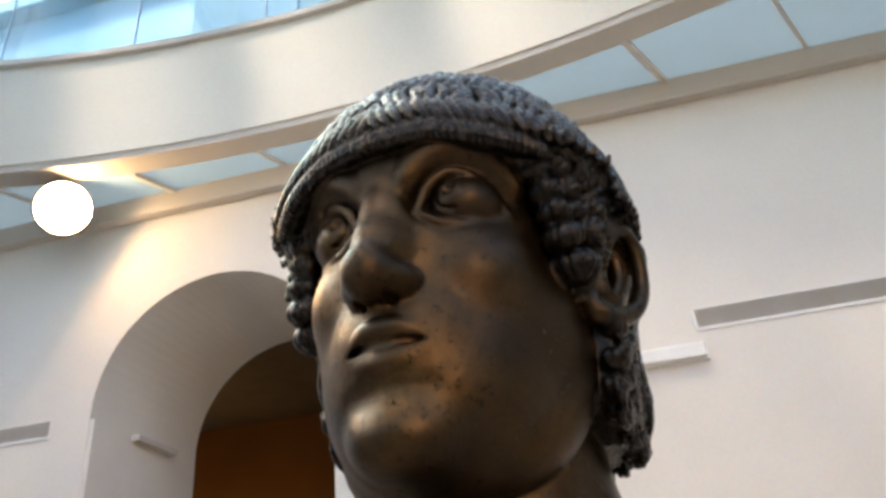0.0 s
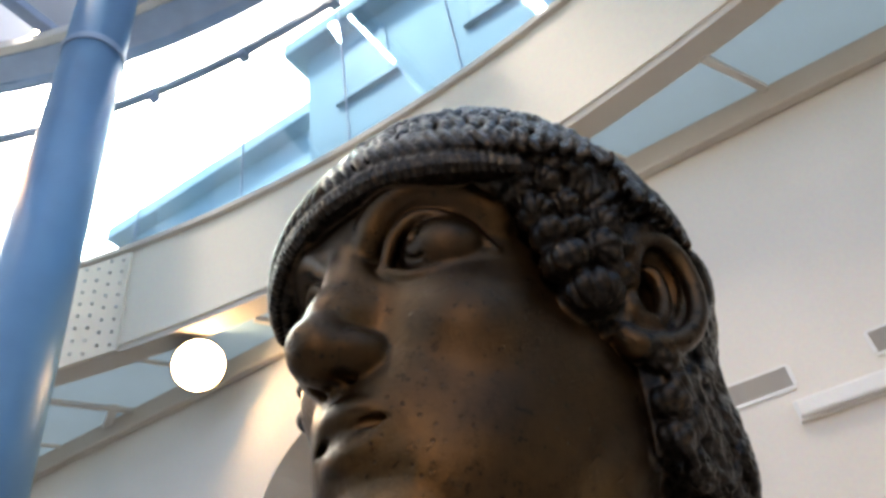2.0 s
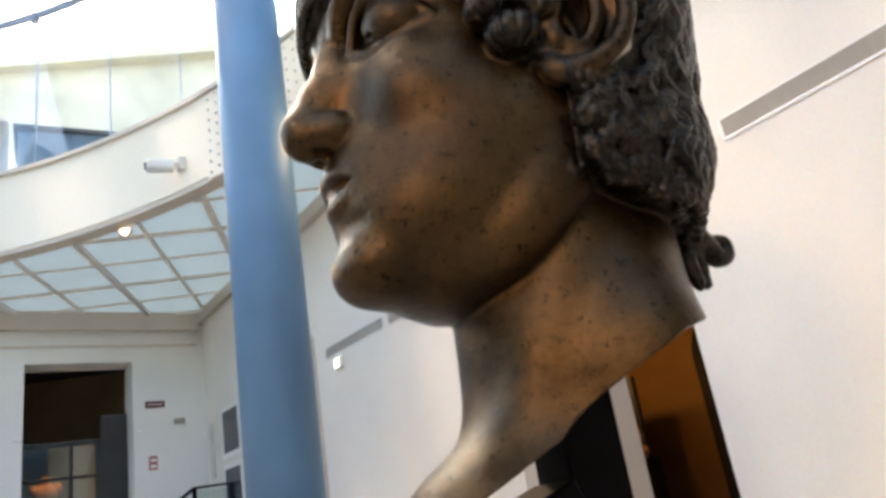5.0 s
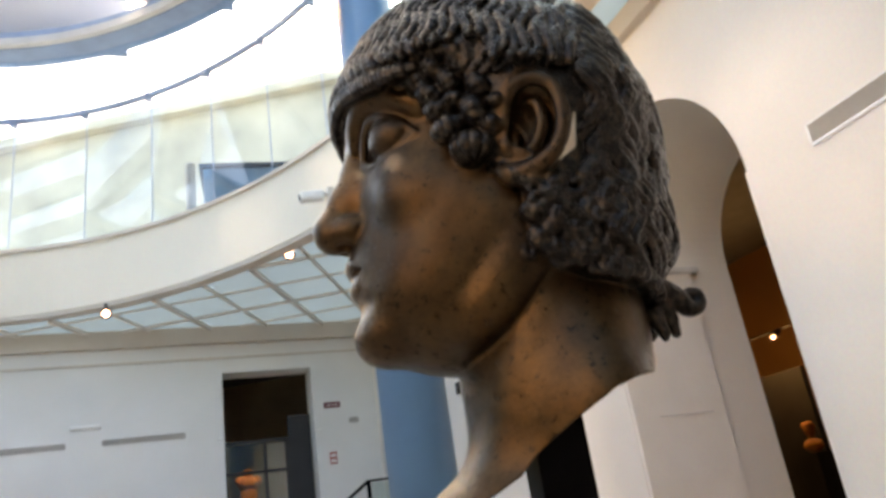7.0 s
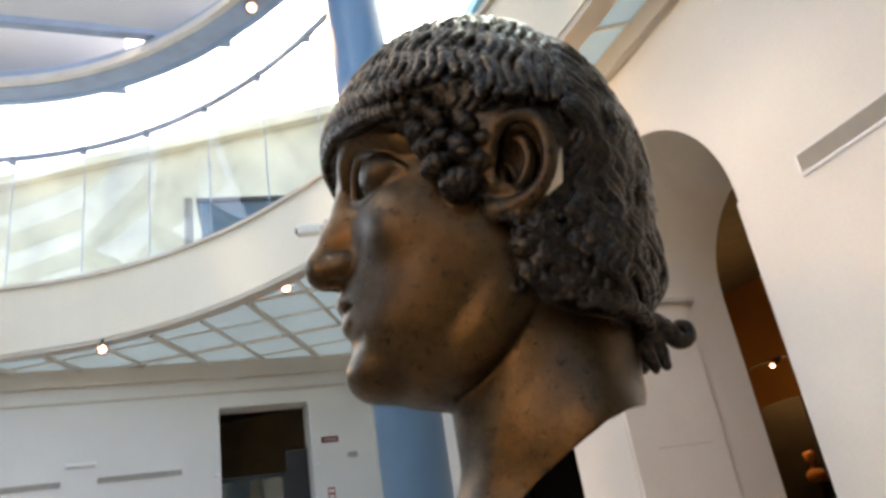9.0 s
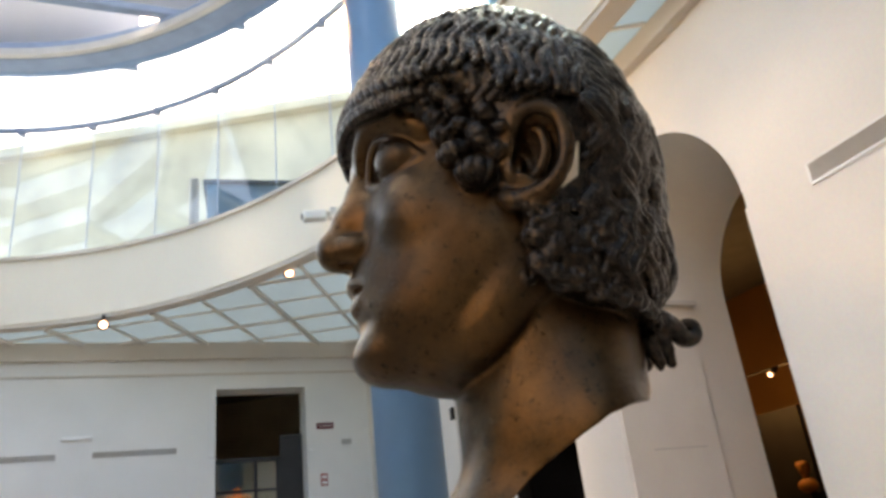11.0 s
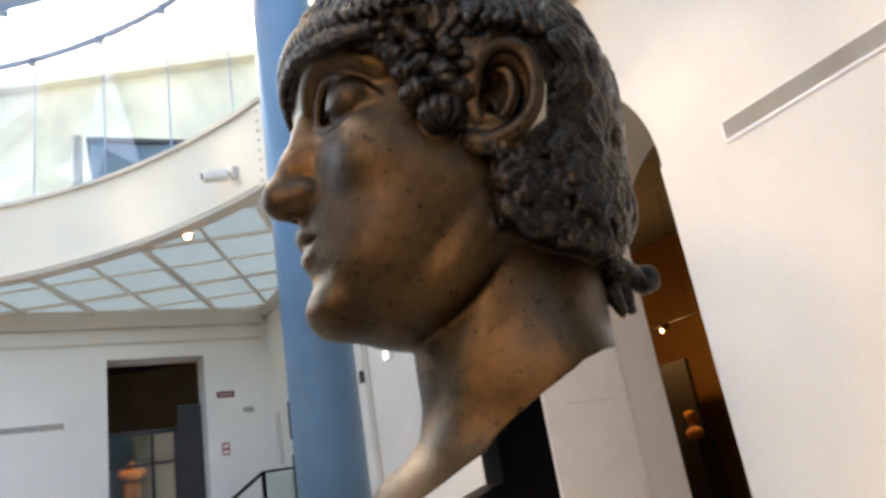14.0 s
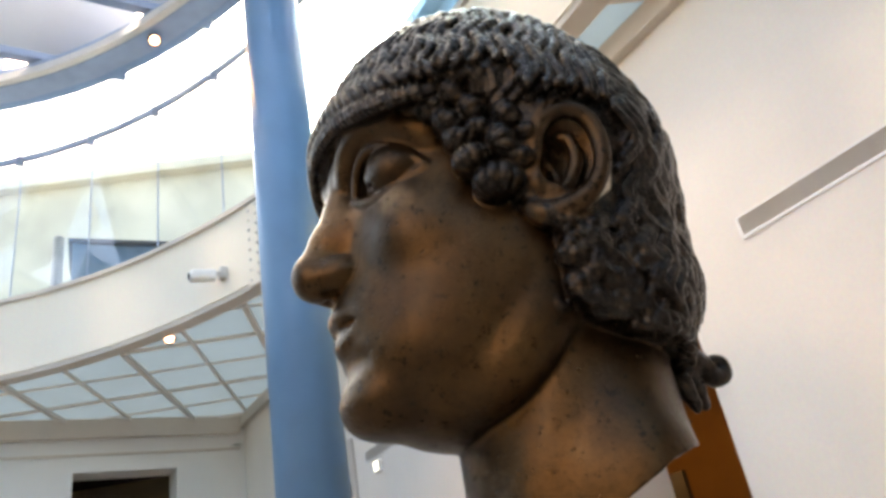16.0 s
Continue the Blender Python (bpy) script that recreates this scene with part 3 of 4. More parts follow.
    helix = [(0.070, 0.478, 0.140, 0.014), (0.066, 0.498, 0.205, 0.018), (0.036, 0.522, 0.258, 0.021), (-0.012, 0.545, 0.274, 0.022), (-0.062, 0.558, 0.245, 0.022),
             (-0.084, 0.560, 0.180, 0.022), (-0.080, 0.552, 0.105, 0.022), (-0.054, 0.532, 0.046, 0.023), (-0.010, 0.500, 0.010, 0.027), (0.036, 0.468, -0.002, 0.032), (0.070, 0.442, 0.006, 0.034), (0.088, 0.424, 0.045, 0.026)]
    add_path(D, bend(helix, 5), 0.008)
    add_path(D, bend([(-0.010, 0.488, 0.222, 0.010), (-0.034, 0.500, 0.205, 0.016), (-0.036, 0.498, 0.135, 0.017), (-0.006, 0.480, 0.078, 0.016), (0.040, 0.462, 0.058, 0.014)], 5), 0.010)
    add_ell(D, (0.074, 0.455, 0.095), (0.026, 0.030, 0.042), 0.015)
    add_ell(D, (0.036, 0.478, 0.118), (0.032, 0.055, 0.046), 0.012, cut=True)
    mark = hair - skin
    bare = ell_d(g, (-0.002, 0.53, 0.130), (0.110, 0.16, 0.175))
    mark[s] = np.where(bare < 0, 0.005, mark[s])
    return D, mark


def surface(D, mark):
    """Naive surface nets: one vertex in every cell that the surface crosses."""
    ins = D < 0
    c = np.zeros(tuple(n - 1 for n in D.shape), dtype=np.int8)
    nx, ny, nz = c.shape
    for i in (0, 1):
        for j in (0, 1):
            for k in (0, 1):
                c += ins[i:nx + i, j:ny + j, k:nz + k]
    act = np.argwhere((c > 0) & (c < 8))
    ids = np.full(c.shape, -1, dtype=np.int32)
    ids[tuple(act.T)] = np.arange(len(act))
    pos, cnt = np.zeros((len(act), 3)), np.zeros(len(act))
    corners = [(i, j, k) for i in (0, 1) for j in (0, 1) for k in (0, 1)]
    val = {o: D[act[:, 0] + o[0], act[:, 1] + o[1], act[:, 2] + o[2]].astype(np.float64) for o in corners}
    for a in corners:
        for ax in range(3):
            if a[ax] == 0:
                b = tuple(1 if i == ax else a[i] for i in range(3))
                va, vb = val[a], val[b]
                hit = (va < 0) != (vb < 0)
                t = np.where(hit, va / np.where(hit, va - vb, 1), 0)
                p = np.array(a, dtype=float)[None, :].repeat(len(act), 0)
                p[:, ax] += t
                pos[hit] += p[hit]
                cnt[hit] += 1
    pos = act + pos / cnt[:, None]
    quads = []
    for ax in range(3):
        b, e = (ax + 1) % 3, (ax + 2) % 3
        n = D.shape[ax]
        lo = ins[tuple(slice(0, n - 1) if i == ax else slice(1, -1) for i in range(3))]
        hi = ins[tuple(slice(1, n) if i == ax else slice(1, -1) for i in range(3))]
        for flip, where in ((False, lo & ~hi), (True, ~lo & hi)):
            w = np.argwhere(where)
            for i in range(3):
                if i != ax:
                    w[:, i] += 1
            cor = []
            for db, de in ((-1, -1), (0, -1), (0, 0), (-1, 0)):
                o = w.copy()
                o[:, b] += db
                o[:, e] += de
                cor.append(ids[o[:, 0], o[:, 1], o[:, 2]])
            f = np.stack(cor[::-1] if flip else cor, 1)
            quads.append(f[(f >= 0).all(1)])
    m = mark[act[:, 0], act[:, 1], act[:, 2]]
    return pos, np.concatenate(quads), m


def bronze_head():
    D, mark = head_field()
    k = int(np.argmin(np.abs(V)))
    D = np.concatenate([D[:, k + 1:][:, ::-1], D[:, k:]], 1)
    mark = np.concatenate([mark[:, k + 1:][:, ::-1], mark[:, k:]], 1)
    vv = ((np.arange(D.shape[1]) - (len(V) - 1 - k)) * H)[None, :, None]
    dd = U[:, None, None] + 0.30
    line = np.where(dd < 0.443, -0.60 - 0.12 * dd - 0.95 * dd * dd, -0.839 - 0.50 * (dd - 0.443))
    far = (W[None, None, :] - line - 0.45 * np.maximum(0.30 - vv, 0) * np.clip((0.42 - dd) * 3, 0, 1)).astype(np.float32)
    D = np.where(W[None, None, :] < -0.40, np.maximum(D, -far), D)
    pos, faces, m = surface(D, mark)
    pos[:, 0] = U[0] + pos[:, 0] * H
    pos[:, 1] = (pos[:, 1] - (len(V) - 1 - k)) * H
    pos[:, 2] = W[0] + pos[:, 2] * H
    me = bpy.data.meshes.new("colossal_bronze_head")
    me.vertices.add(len(pos))
    me.vertices.foreach_set("co", pos.astype(np.float32).ravel())
    me.loops.add(faces.size)
    me.loops.foreach_set("vertex_index", faces.astype(np.int32).ravel())
    me.polygons.add(len(faces))
    me.polygons.foreach_set("loop_start", np.arange(0, faces.size, 4, dtype=np.int32))
    me.polygons.foreach_set("use_smooth", np.ones(len(faces), dtype=bool))
    at = me.attributes.new("hair", 'FLOAT', 'POINT')
    at.data.foreach_set("value", np.clip(0.5 - m / 0.03, 0, 1).astype(np.float32))
    # pale patch painted for the bright wall seen through a gap behind one ear
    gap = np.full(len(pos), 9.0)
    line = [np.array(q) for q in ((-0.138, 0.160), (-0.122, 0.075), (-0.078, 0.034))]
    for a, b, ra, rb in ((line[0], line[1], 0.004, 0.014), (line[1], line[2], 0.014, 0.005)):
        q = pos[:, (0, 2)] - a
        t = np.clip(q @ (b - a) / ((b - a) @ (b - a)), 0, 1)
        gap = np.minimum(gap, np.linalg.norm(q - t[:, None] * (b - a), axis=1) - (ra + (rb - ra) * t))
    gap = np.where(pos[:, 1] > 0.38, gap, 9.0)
    at = me.attributes.new("gap_patch", 'FLOAT', 'POINT')
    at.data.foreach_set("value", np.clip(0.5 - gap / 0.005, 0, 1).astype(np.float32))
    me.update(calc_edges=True)
    me.validate()
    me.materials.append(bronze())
    ob = new("colossal_bronze_head", me)
    ob.matrix_basis = Matrix.Translation((-0.414, 0.150, 2.55)) @ Matrix.Rotation(radians(259), 4, 'Z')
    return tagged(ob, "colossal ancient bronze head with curled hair on a black post", "statue")


def bronze():
    m = bpy.data.materials.new("patinated bronze")
    m.use_nodes = True
    n, l = m.node_tree.nodes, m.node_tree.links
    p = n["Principled BSDF"]
    co = n.new("ShaderNodeTexCoord")

    def noise_tex(scale, detail, rough=0.55):
        t = n.new("ShaderNodeTexNoise")
        t.inputs["Scale"].default_value, t.inputs["Detail"].default_value, t.inputs["Roughness"].default_value = scale, detail, rough
        l.new(co.outputs["Object"], t.inputs["Vector"])
        return t

    def ramp_of(src, stops):
        r = n.new("ShaderNodeValToRGB")
        e = r.color_ramp.elements
        e[0].position, e[0].color = stops[0][0], (*stops[0][1], 1)
        e[1].position, e[1].color = stops[-1][0], (*stops[-1][1], 1)
        for pos, c in stops[1:-1]:
            x = e.new(pos)
            x.color = (*c, 1)
        l.new(src, r.inputs["Fac"])
        return r.outputs["Color"]

    def blend(fac, a, b, kind='MIX'):
        x = n.new("ShaderNodeMix")
        x.data_type, x.blend_type = 'RGBA', kind
        if isinstance(fac, float):
            x.inputs["Factor"].default_value = fac
        else:
            l.new(fac, x.inputs["Factor"])
        l.new(a, x.inputs[6])
        l.new(b, x.inputs[7])
        return x.outputs[2]

    big, mid, fine = noise_tex(3.4, 9, 0.62), noise_tex(34, 7, 0.72), noise_tex(95, 4, 0.7)
    skin = ramp_of(big.outputs["Fac"], [(0.30, (0.026, 0.016, 0.009)), (0.48, (0.046, 0.026, 0.011)), (0.60, (0.074, 0.040, 0.015)), (0.76, (0.080, 0.036, 0.012))])
    mott = ramp_of(mid.outputs["Fac"], [(0.34, (0.35, 0.33, 0.32)), (0.55, (1, 1, 1))])
    skin = blend(0.55, skin, mott, 'MULTIPLY')
    hair = ramp_of(mid.outputs["Fac"], [(0.34, (0.008, 0.008, 0.009)), (0.55, (0.022, 0.019, 0.017)), (0.70, (0.075, 0.050, 0.028))])
    at = n.new("ShaderNodeAttribute")
    at.attribute_name = "hair"
    col = blend(at.outputs["Fac"], skin, hair)
    # the painted gap patch takes a pale wall tone and no metal
    gap_at = n.new("ShaderNodeAttribute")
    gap_at.attribute_name = "gap_patch"
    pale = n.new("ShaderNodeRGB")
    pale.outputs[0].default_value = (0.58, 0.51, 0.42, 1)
    col = blend(gap_at.outputs["Fac"], col, pale.outputs[0])
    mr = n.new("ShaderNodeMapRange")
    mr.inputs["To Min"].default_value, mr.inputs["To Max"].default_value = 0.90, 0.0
    l.new(gap_at.outputs["Fac"], mr.inputs["Value"])
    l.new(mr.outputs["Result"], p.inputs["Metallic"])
    p.inputs["Specular IOR Level"].default_value = 0.3
    p.inputs["Coat Weight"].default_value, p.inputs["Coat Roughness"].default_value, p.inputs["Coat IOR"].default_value = 0.14, 0.36, 1.5
    rr = n.new("ShaderNodeMapRange")
    rr.inputs["To Min"].default_value, rr.inputs["To Max"].default_value = 0.18, 0.42
    l.new(mid.outputs["Fac"], rr.inputs["Value"])
    ra = n.new("ShaderNodeMath")
    ra.operation = 'MULTIPLY_ADD'
    l.new(at.outputs["Fac"], ra.inputs[0])
    ra.inputs[1].default_value = -0.02
    l.new(rr.outputs["Result"], ra.inputs[2])
    l.new(ra.outputs[0], p.inputs["Roughness"])
    pits = n.new("ShaderNodeTexVoronoi")
    pits.inputs["Scale"].default_value = 38
    l.new(co.outputs["Object"], pits.inputs["Vector"])
    pr = n.new("ShaderNodeMapRange")
    pr.inputs["From Min"].default_value, pr.inputs["From Max"].default_value = 0.06, 0.20
    l.new(pits.outputs["Distance"], pr.inputs["Value"])
    patch = noise_tex(5.0, 3)
    pm = n.new("ShaderNodeMapRange")
    pm.inputs["From Min"].default_value, pm.inputs["From Max"].default_value = 0.60, 0.46
    l.new(patch.outputs["Fac"], pm.inputs["Value"])
    spare = n.new("ShaderNodeMath")
    spare.operation = 'MAXIMUM'
    l.new(pm.outputs["Result"], spare.inputs[0])
    l.new(pr.outputs["Result"], spare.inputs[1])
    l.new(blend(0.65, col, spare.outputs[0], 'MULTIPLY'), p.inputs["Base Color"])
    b1, b2 = n.new("ShaderNodeBump"), n.new("ShaderNodeBump")
    b1.inputs["Strength"].default_value, b1.inputs["Distance"].default_value = 0.42, 0.006
    b2.inputs["Strength"].default_value, b2.inputs["Distance"].default_value = 0.6, 0.006
    l.new(fine.outputs["Fac"], b1.inputs["Height"])
    l.new(spare.outputs[0], b2.inputs["Height"])
    l.new(b1.outputs["Normal"], b2.inputs["Normal"])
    l.new(b2.outputs["Normal"], p.inputs["Normal"])
    return m


bronze_head()
bm = bmesh.new()
box(bm, (-0.085, -0.085, 0.02), (0.085, 0.085, 2.30), 0.006)
post = thing("support_post", (-0.405, 0.195, 0.0), "square black steel post that carries the bronze head", "stand")
post.matrix_basis = Matrix.Translation((-0.405, 0.195, 0.0)) @ Matrix.Rotation(radians(259), 4, 'Z')
part("post", bm, BLACK, post).matrix_parent_inverse = Matrix()
bm = bmesh.new()
obox(bm, Matrix.Translation((0.275, 0.0, 1.505)) @ Matrix.Rotation(radians(19.5), 4, 'Y'), (0.44, 0.20, 0.11), 0.006)
part("bracket", bm, BLACK, post).matrix_parent_inverse = Matrix()
bm = bmesh.new()
box(bm, (-0.5, -0.5, 0.0), (0.5, 0.5, 0.02), 0.004)
part("base_plate", bm, BLACK, post).matrix_parent_inverse = Matrix()

# ---- passage and the ochre room behind it ----
YB = Y1 + 1.57


def lining(name, x_in, x_out, y0, y1, label):
    bm = bmesh.new()
    box(bm, (min(x_in, x_out), y0, 0.0), (max(x_in, x_out), y1, 3.655), 0.006)
    tagged(part(name, bm, PLASTER_IN), label, "panel", kind="structure")


lining("trim_west_reveal", AX - AR - 0.01, AX - AR + 0.035, Y1 + 0.012, Y1 + 1.04, "white lining panel on the passage side")
lining("trim_east_reveal", AX + AR - 0.035, AX + AR + 0.01, Y1 + 0.012, Y1 + 1.55, "white lining panel on the other passage side")
bm = bmesh.new()
box(bm, (AX - AR + 0.036, Y1 + 0.28, 2.228), (AX - AR + 0.042, Y1 + 0.88, 2.238))
tagged(part("trim_joint", bm, GRILLE), "thin joint line in the lining panel", "joint", kind="structure")
bm = bmesh.new()
box(bm, (AX - AR + 0.002, Y1 + 0.50, 3.59), (AX - AR + 0.11, Y1 + 1.10, 3.64), 0.008)
ledge = thing("ledge_light", (AX - AR, Y1 + 0.8, 3.6), "slim grey uplight ledge fixed to the passage side", "wall light")
part("housing", bm, GRILLE, ledge)
bm = bmesh.new()
box(bm, (AX - AR + 0.02, Y1 + 0.55, 3.641), (AX - AR + 0.09, Y1 + 1.05, 3.646))
part("lens", bm, WHITE, ledge)

bm = bmesh.new()
box(bm, (-13.0, Y1 + 9.0, 0), (3.0, Y1 + 9.4, 6.5))
tagged(part("wall_far_room", bm, OCHRE), "ochre wall at the end of the next room", "wall", kind="structure")
bm = bmesh.new()
box(bm, (-13.4, YB, 0), (-13.0, Y1 + 9.0, 6.5))
tagged(part("wall_far_room_side", bm, OCHRE), "ochre side wall of the next room", "wall", kind="structure")
bm = bmesh.new()
box(bm, (3.0, YB, 0), (3.4, Y1 + 9.0, 6.5))
tagged(part("wall_far_room_end", bm, OCHRE), "ochre end wall of the next room", "wall", kind="structure")
bm = bmesh.new()
box(bm, (-13.4, YB + 0.002, 6.5), (3.4, Y1 + 9.4, 6.7))
tagged(part("ceiling_far_room", bm, OCHRE), "dim ochre ceiling of the next room", "ceiling", kind="structure")
# shade of an arched opening, laid on the wall as a near-black slab
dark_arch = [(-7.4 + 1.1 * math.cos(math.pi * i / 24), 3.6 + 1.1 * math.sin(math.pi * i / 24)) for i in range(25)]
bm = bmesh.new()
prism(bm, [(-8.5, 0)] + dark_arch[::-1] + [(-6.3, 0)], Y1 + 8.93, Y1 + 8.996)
tagged(part("door_3", bm, ROOM_SHADE), "dark arched slab for the shade of an opening in the ochre wall", "opening", kind="structure")
bm = bmesh.new()
rod(bm, (-10.6, Y1 + 6.5, 4.00), (-7.6, Y1 + 6.5, 4.00), 0.02)
track = thing("lighting_track", (-9.1, Y1 + 6.5, 4.00), "black lighting track with small warm spotlights hanging in the ochre room", "track light")
part("track", bm, BLACK_MATT, track)
for x in (-10.5, -7.7):
    bm = bmesh.new()
    rod(bm, (x, Y1 + 6.5, 4.00), (x, Y1 + 6.5, 6.5), 0.006)
    part("hanger", bm, BLACK_MATT, track)
for x in (-9.7, -8.33):
    bm = bmesh.new()
    rod(bm, (x, Y1 + 6.5, 3.98), (x, Y1 + 6.35, 3.87), 0.05, r2=0.06)
    head = part("spot_head", bm, BLACK_MATT, track)
    bm = bmesh.new()
    ball(bm, (x, Y1 + 6.34, 3.865), 0.03, 10)
    part("bulb", bm, LAMP_SMALL, head)
    lamp = bpy.data.lights.new("room_spot", 'POINT')
    lamp.energy, lamp.color, lamp.shadow_soft_size = 4.5, (1.0, 0.56, 0.22), 0.08
    new("room_spot", lamp).location = (x, Y1 + 6.2, 3.75)


def torso(bm, c, s):
    """A weathered standing torso without head and arms."""
    for o, r in (((0, 0, 0.52), (0.14, 0.11, 0.24)), ((0, 0, 0.72), (0.17, 0.12, 0.13)), ((0, 0, 0.30), (0.135, 0.11, 0.18)), ((-0.14, 0, 0.77), (0.07, 0.07, 0.07)),
                 ((0.15, 0, 0.76), (0.07, 0.07, 0.08)), ((0.0, 0, 0.87), (0.07, 0.07, 0.08)), ((-0.07, 0, 0.02), (0.075, 0.09, 0.30)), ((0.07, 0.03, 0.06), (0.075, 0.09, 0.27))):
        ball(bm, [a + b * s for a, b in zip(c, (o[1], o[0], o[2]))], tuple(v * s for v in (r[1], r[0], r[2])), 14)


def bust(bm, c, s):
    for o, r in (((0, 0, 0.30), (0.10, 0.12, 0.14)), ((0, 0, 0.14), (0.06, 0.06, 0.10)), ((0, 0, 0.0), (0.21, 0.13, 0.13)), ((0.06, -0.03, 0.36), (0.06, 0.08, 0.07)), ((-0.06, -0.03, 0.36), (0.06, 0.08, 0.07))):
        ball(bm, [a + b * s for a, b in zip(c, o)], tuple(v * s for v in r), 14)


bm = bmesh.new()
bust(bm, (-8.43, 9.58, 1.96), 0.95)
tagged(part("stone_bust", bm, TERRACOTTA, smooth=True), "small orange-lit stone bust on a black pedestal", "statue")
bm = bmesh.new()
box(bm, (-8.66, 9.35, 0.0), (-8.20, 9.81, 1.838), 0.006)
tagged(part("black_pedestal", bm, BLACK_MATT), "tall black pedestal below the small bust", "pedestal")
bm = bmesh.new()
box(bm, (-12.4, 10.07, 0.0), (-8.68, 10.17, 3.38), 0.004)
tagged(part("black_screen", bm, BLACK_MATT), "black screen panel behind the small bust", "partition")

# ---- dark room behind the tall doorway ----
# walls coloured near black so that the room reads as unlit
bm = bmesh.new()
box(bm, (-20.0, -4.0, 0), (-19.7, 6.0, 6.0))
tagged(part("wall_dark_room", bm, ROOM_SHADE), "dark wall at the end of the next gallery", "wall", kind="structure")
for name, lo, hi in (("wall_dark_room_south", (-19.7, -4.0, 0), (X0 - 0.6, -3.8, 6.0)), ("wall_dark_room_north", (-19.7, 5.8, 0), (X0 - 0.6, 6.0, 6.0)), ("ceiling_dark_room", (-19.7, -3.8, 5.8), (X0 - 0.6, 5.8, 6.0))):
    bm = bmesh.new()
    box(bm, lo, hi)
    tagged(part(name, bm, ROOM_SHADE), "near-black surface that keeps the gallery in shade", "wall", kind="structure")
# glazed screen in the doorway
screen = thing("door_2", (X0 - 0.45, 0.95, 0.0), "dark metal framed glass door standing in the tall doorway", "door", kind="structure")
for lo, hi in (((-0.03, -0.82, 0), (0.03, -0.76, 3.55)), ((-0.03, -0.10, 0), (0.03, -0.04, 3.50)), ((-0.03, 0.30, 0), (0.03, 0.38, 3.55)), ((-0.03, -0.82, 3.48), (0.03, 0.38, 3.56)), ((-0.03, -0.82, 2.95), (0.03, 0.38, 3.0)), ((-0.03, -0.82, 2.2), (0.03, 0.38, 2.25))):
    bm = bmesh.new()
    box(bm, lo, hi, 0.004)
    ob = part("frame_bar", bm, BLACK_MATT, screen)
    ob.matrix_parent_inverse = Matrix()
bm = bmesh.new()
box(bm, (-0.05, 0.38, 0.0), (0.02, 0.80, 3.95), 0.006)
ob = part("leaf", bm, BLACK_MATT, screen, "black door leaf folded to the side")
ob.matrix_parent_inverse = Matrix()
bm = bmesh.new()
box(bm, (-0.012, -0.76, 2.25), (0.012, 0.30, 3.48))
ob = part("pane", bm, RAIL_GLASS, screen)
ob.matrix_parent_inverse = Matrix()
ob.visible_shadow = False
bm = bmesh.new()
torso(bm, (-14.6, 0.76, 2.0), 1.3)
tagged(part("stone_torso", bm, TERRACOTTA, smooth=True), "orange-lit headless stone torso on a dark pedestal", "statue")
bm = bmesh.new()
box(bm, (-14.9, 0.50, 0.0), (-14.3, 1.10, 1.66), 0.01)
tagged(part("dark_pedestal", bm, BLACK_MATT), "dark square pedestal below the stone torso", "pedestal")
# unseen lamp added to light the torso, without a fitting
lamp = bpy.data.lights.new("torso_spot", 'SPOT')
lamp.energy, lamp.color, lamp.spot_size, lamp.shadow_soft_size = 38, (1.0, 0.58, 0.28), radians(38), 0.05
new("torso_spot", lamp).matrix_world = look((-13.2, 0.7, 5.6), (-14.6, 0.72, 2.3))
bm = bmesh.new()
box(bm, (-19.66, 0.6, 2.0), (-19.6, 2.6, 3.4), 0.01)
tagged(part("pale_display_board", bm, GRILLE), "grey display board on the dark gallery wall", "board")

# ---- vents, lights and signs on the walls ----


def vent(x0, x1, z0, z1, slats=8):
    """A long louvred air vent on the north wall, built at the origin facing -y."""
    v = thing("wall_vent", ((x0 + x1) / 2, Y1, (z0 + z1) / 2), "long grey louvred air vent set in the white wall", "air vent", "wall vents")
    w, h = x1 - x0, z1 - z0
    bm = bmesh.new()
    box(bm, (-w / 2, -0.012, -h / 2 - 0.012), (w / 2, 0.0, -h / 2 + 0.012), 0.002)
    box(bm, (-w / 2, -0.012, h / 2 - 0.006), (w / 2, 0.0, h / 2 + 0.006), 0.002)
    for s in (-1, 1):
        box(bm, (s * w / 2 - 0.012, -0.011, -h / 2 + 0.012), (s * w / 2 + 0.012, 0.0, h / 2 - 0.006), 0.002)
    part("frame", bm, WHITE, v).matrix_parent_inverse = Matrix()
    bm = bmesh.new()
    box(bm, (-w / 2 + 0.01, -0.003, -h / 2 + 0.01), (w / 2 - 0.01, -0.001, h / 2 - 0.004))
    part("backing", bm, GRILLE_DARK, v).matrix_parent_inverse = Matrix()
    first = None
    for i in range(slats):
        z = -h / 2 + 0.012 + (h - 0.018) * (i + 0.5) / slats
        bm = bmesh.new()
        obox(bm, Matrix.Translation((0, -0.008, 0)) @ Matrix.Rotation(radians(-30), 4, 'X'), (w - 0.024, 0.012, 0.0055))
        ob = part("slat", bm, GRILLE, v)
        ob.matrix_parent_inverse = Matrix()
        ob.location = (0, 0, z)
    return v


vent(-1.32, 0.215, 3.545, 3.685)
vent(0.665, 3.4, 3.555, 3.70)
vent(-5.72, -4.31, 3.555, 3.69)
vent(-7.30, -5.83, 3.555, 3.69)
for y0, y1 in ((-1.87, -0.51), (-3.75, -2.40), (-6.6, -5.2), (2.4, 2.62)):
    v = vent(0, y1 - y0, 3.635, 3.755, 7)
    v.matrix_basis = Matrix.Translation((X0, (y0 + y1) / 2, 3.69)) @ Matrix.Rotation(radians(90), 4, 'Z')


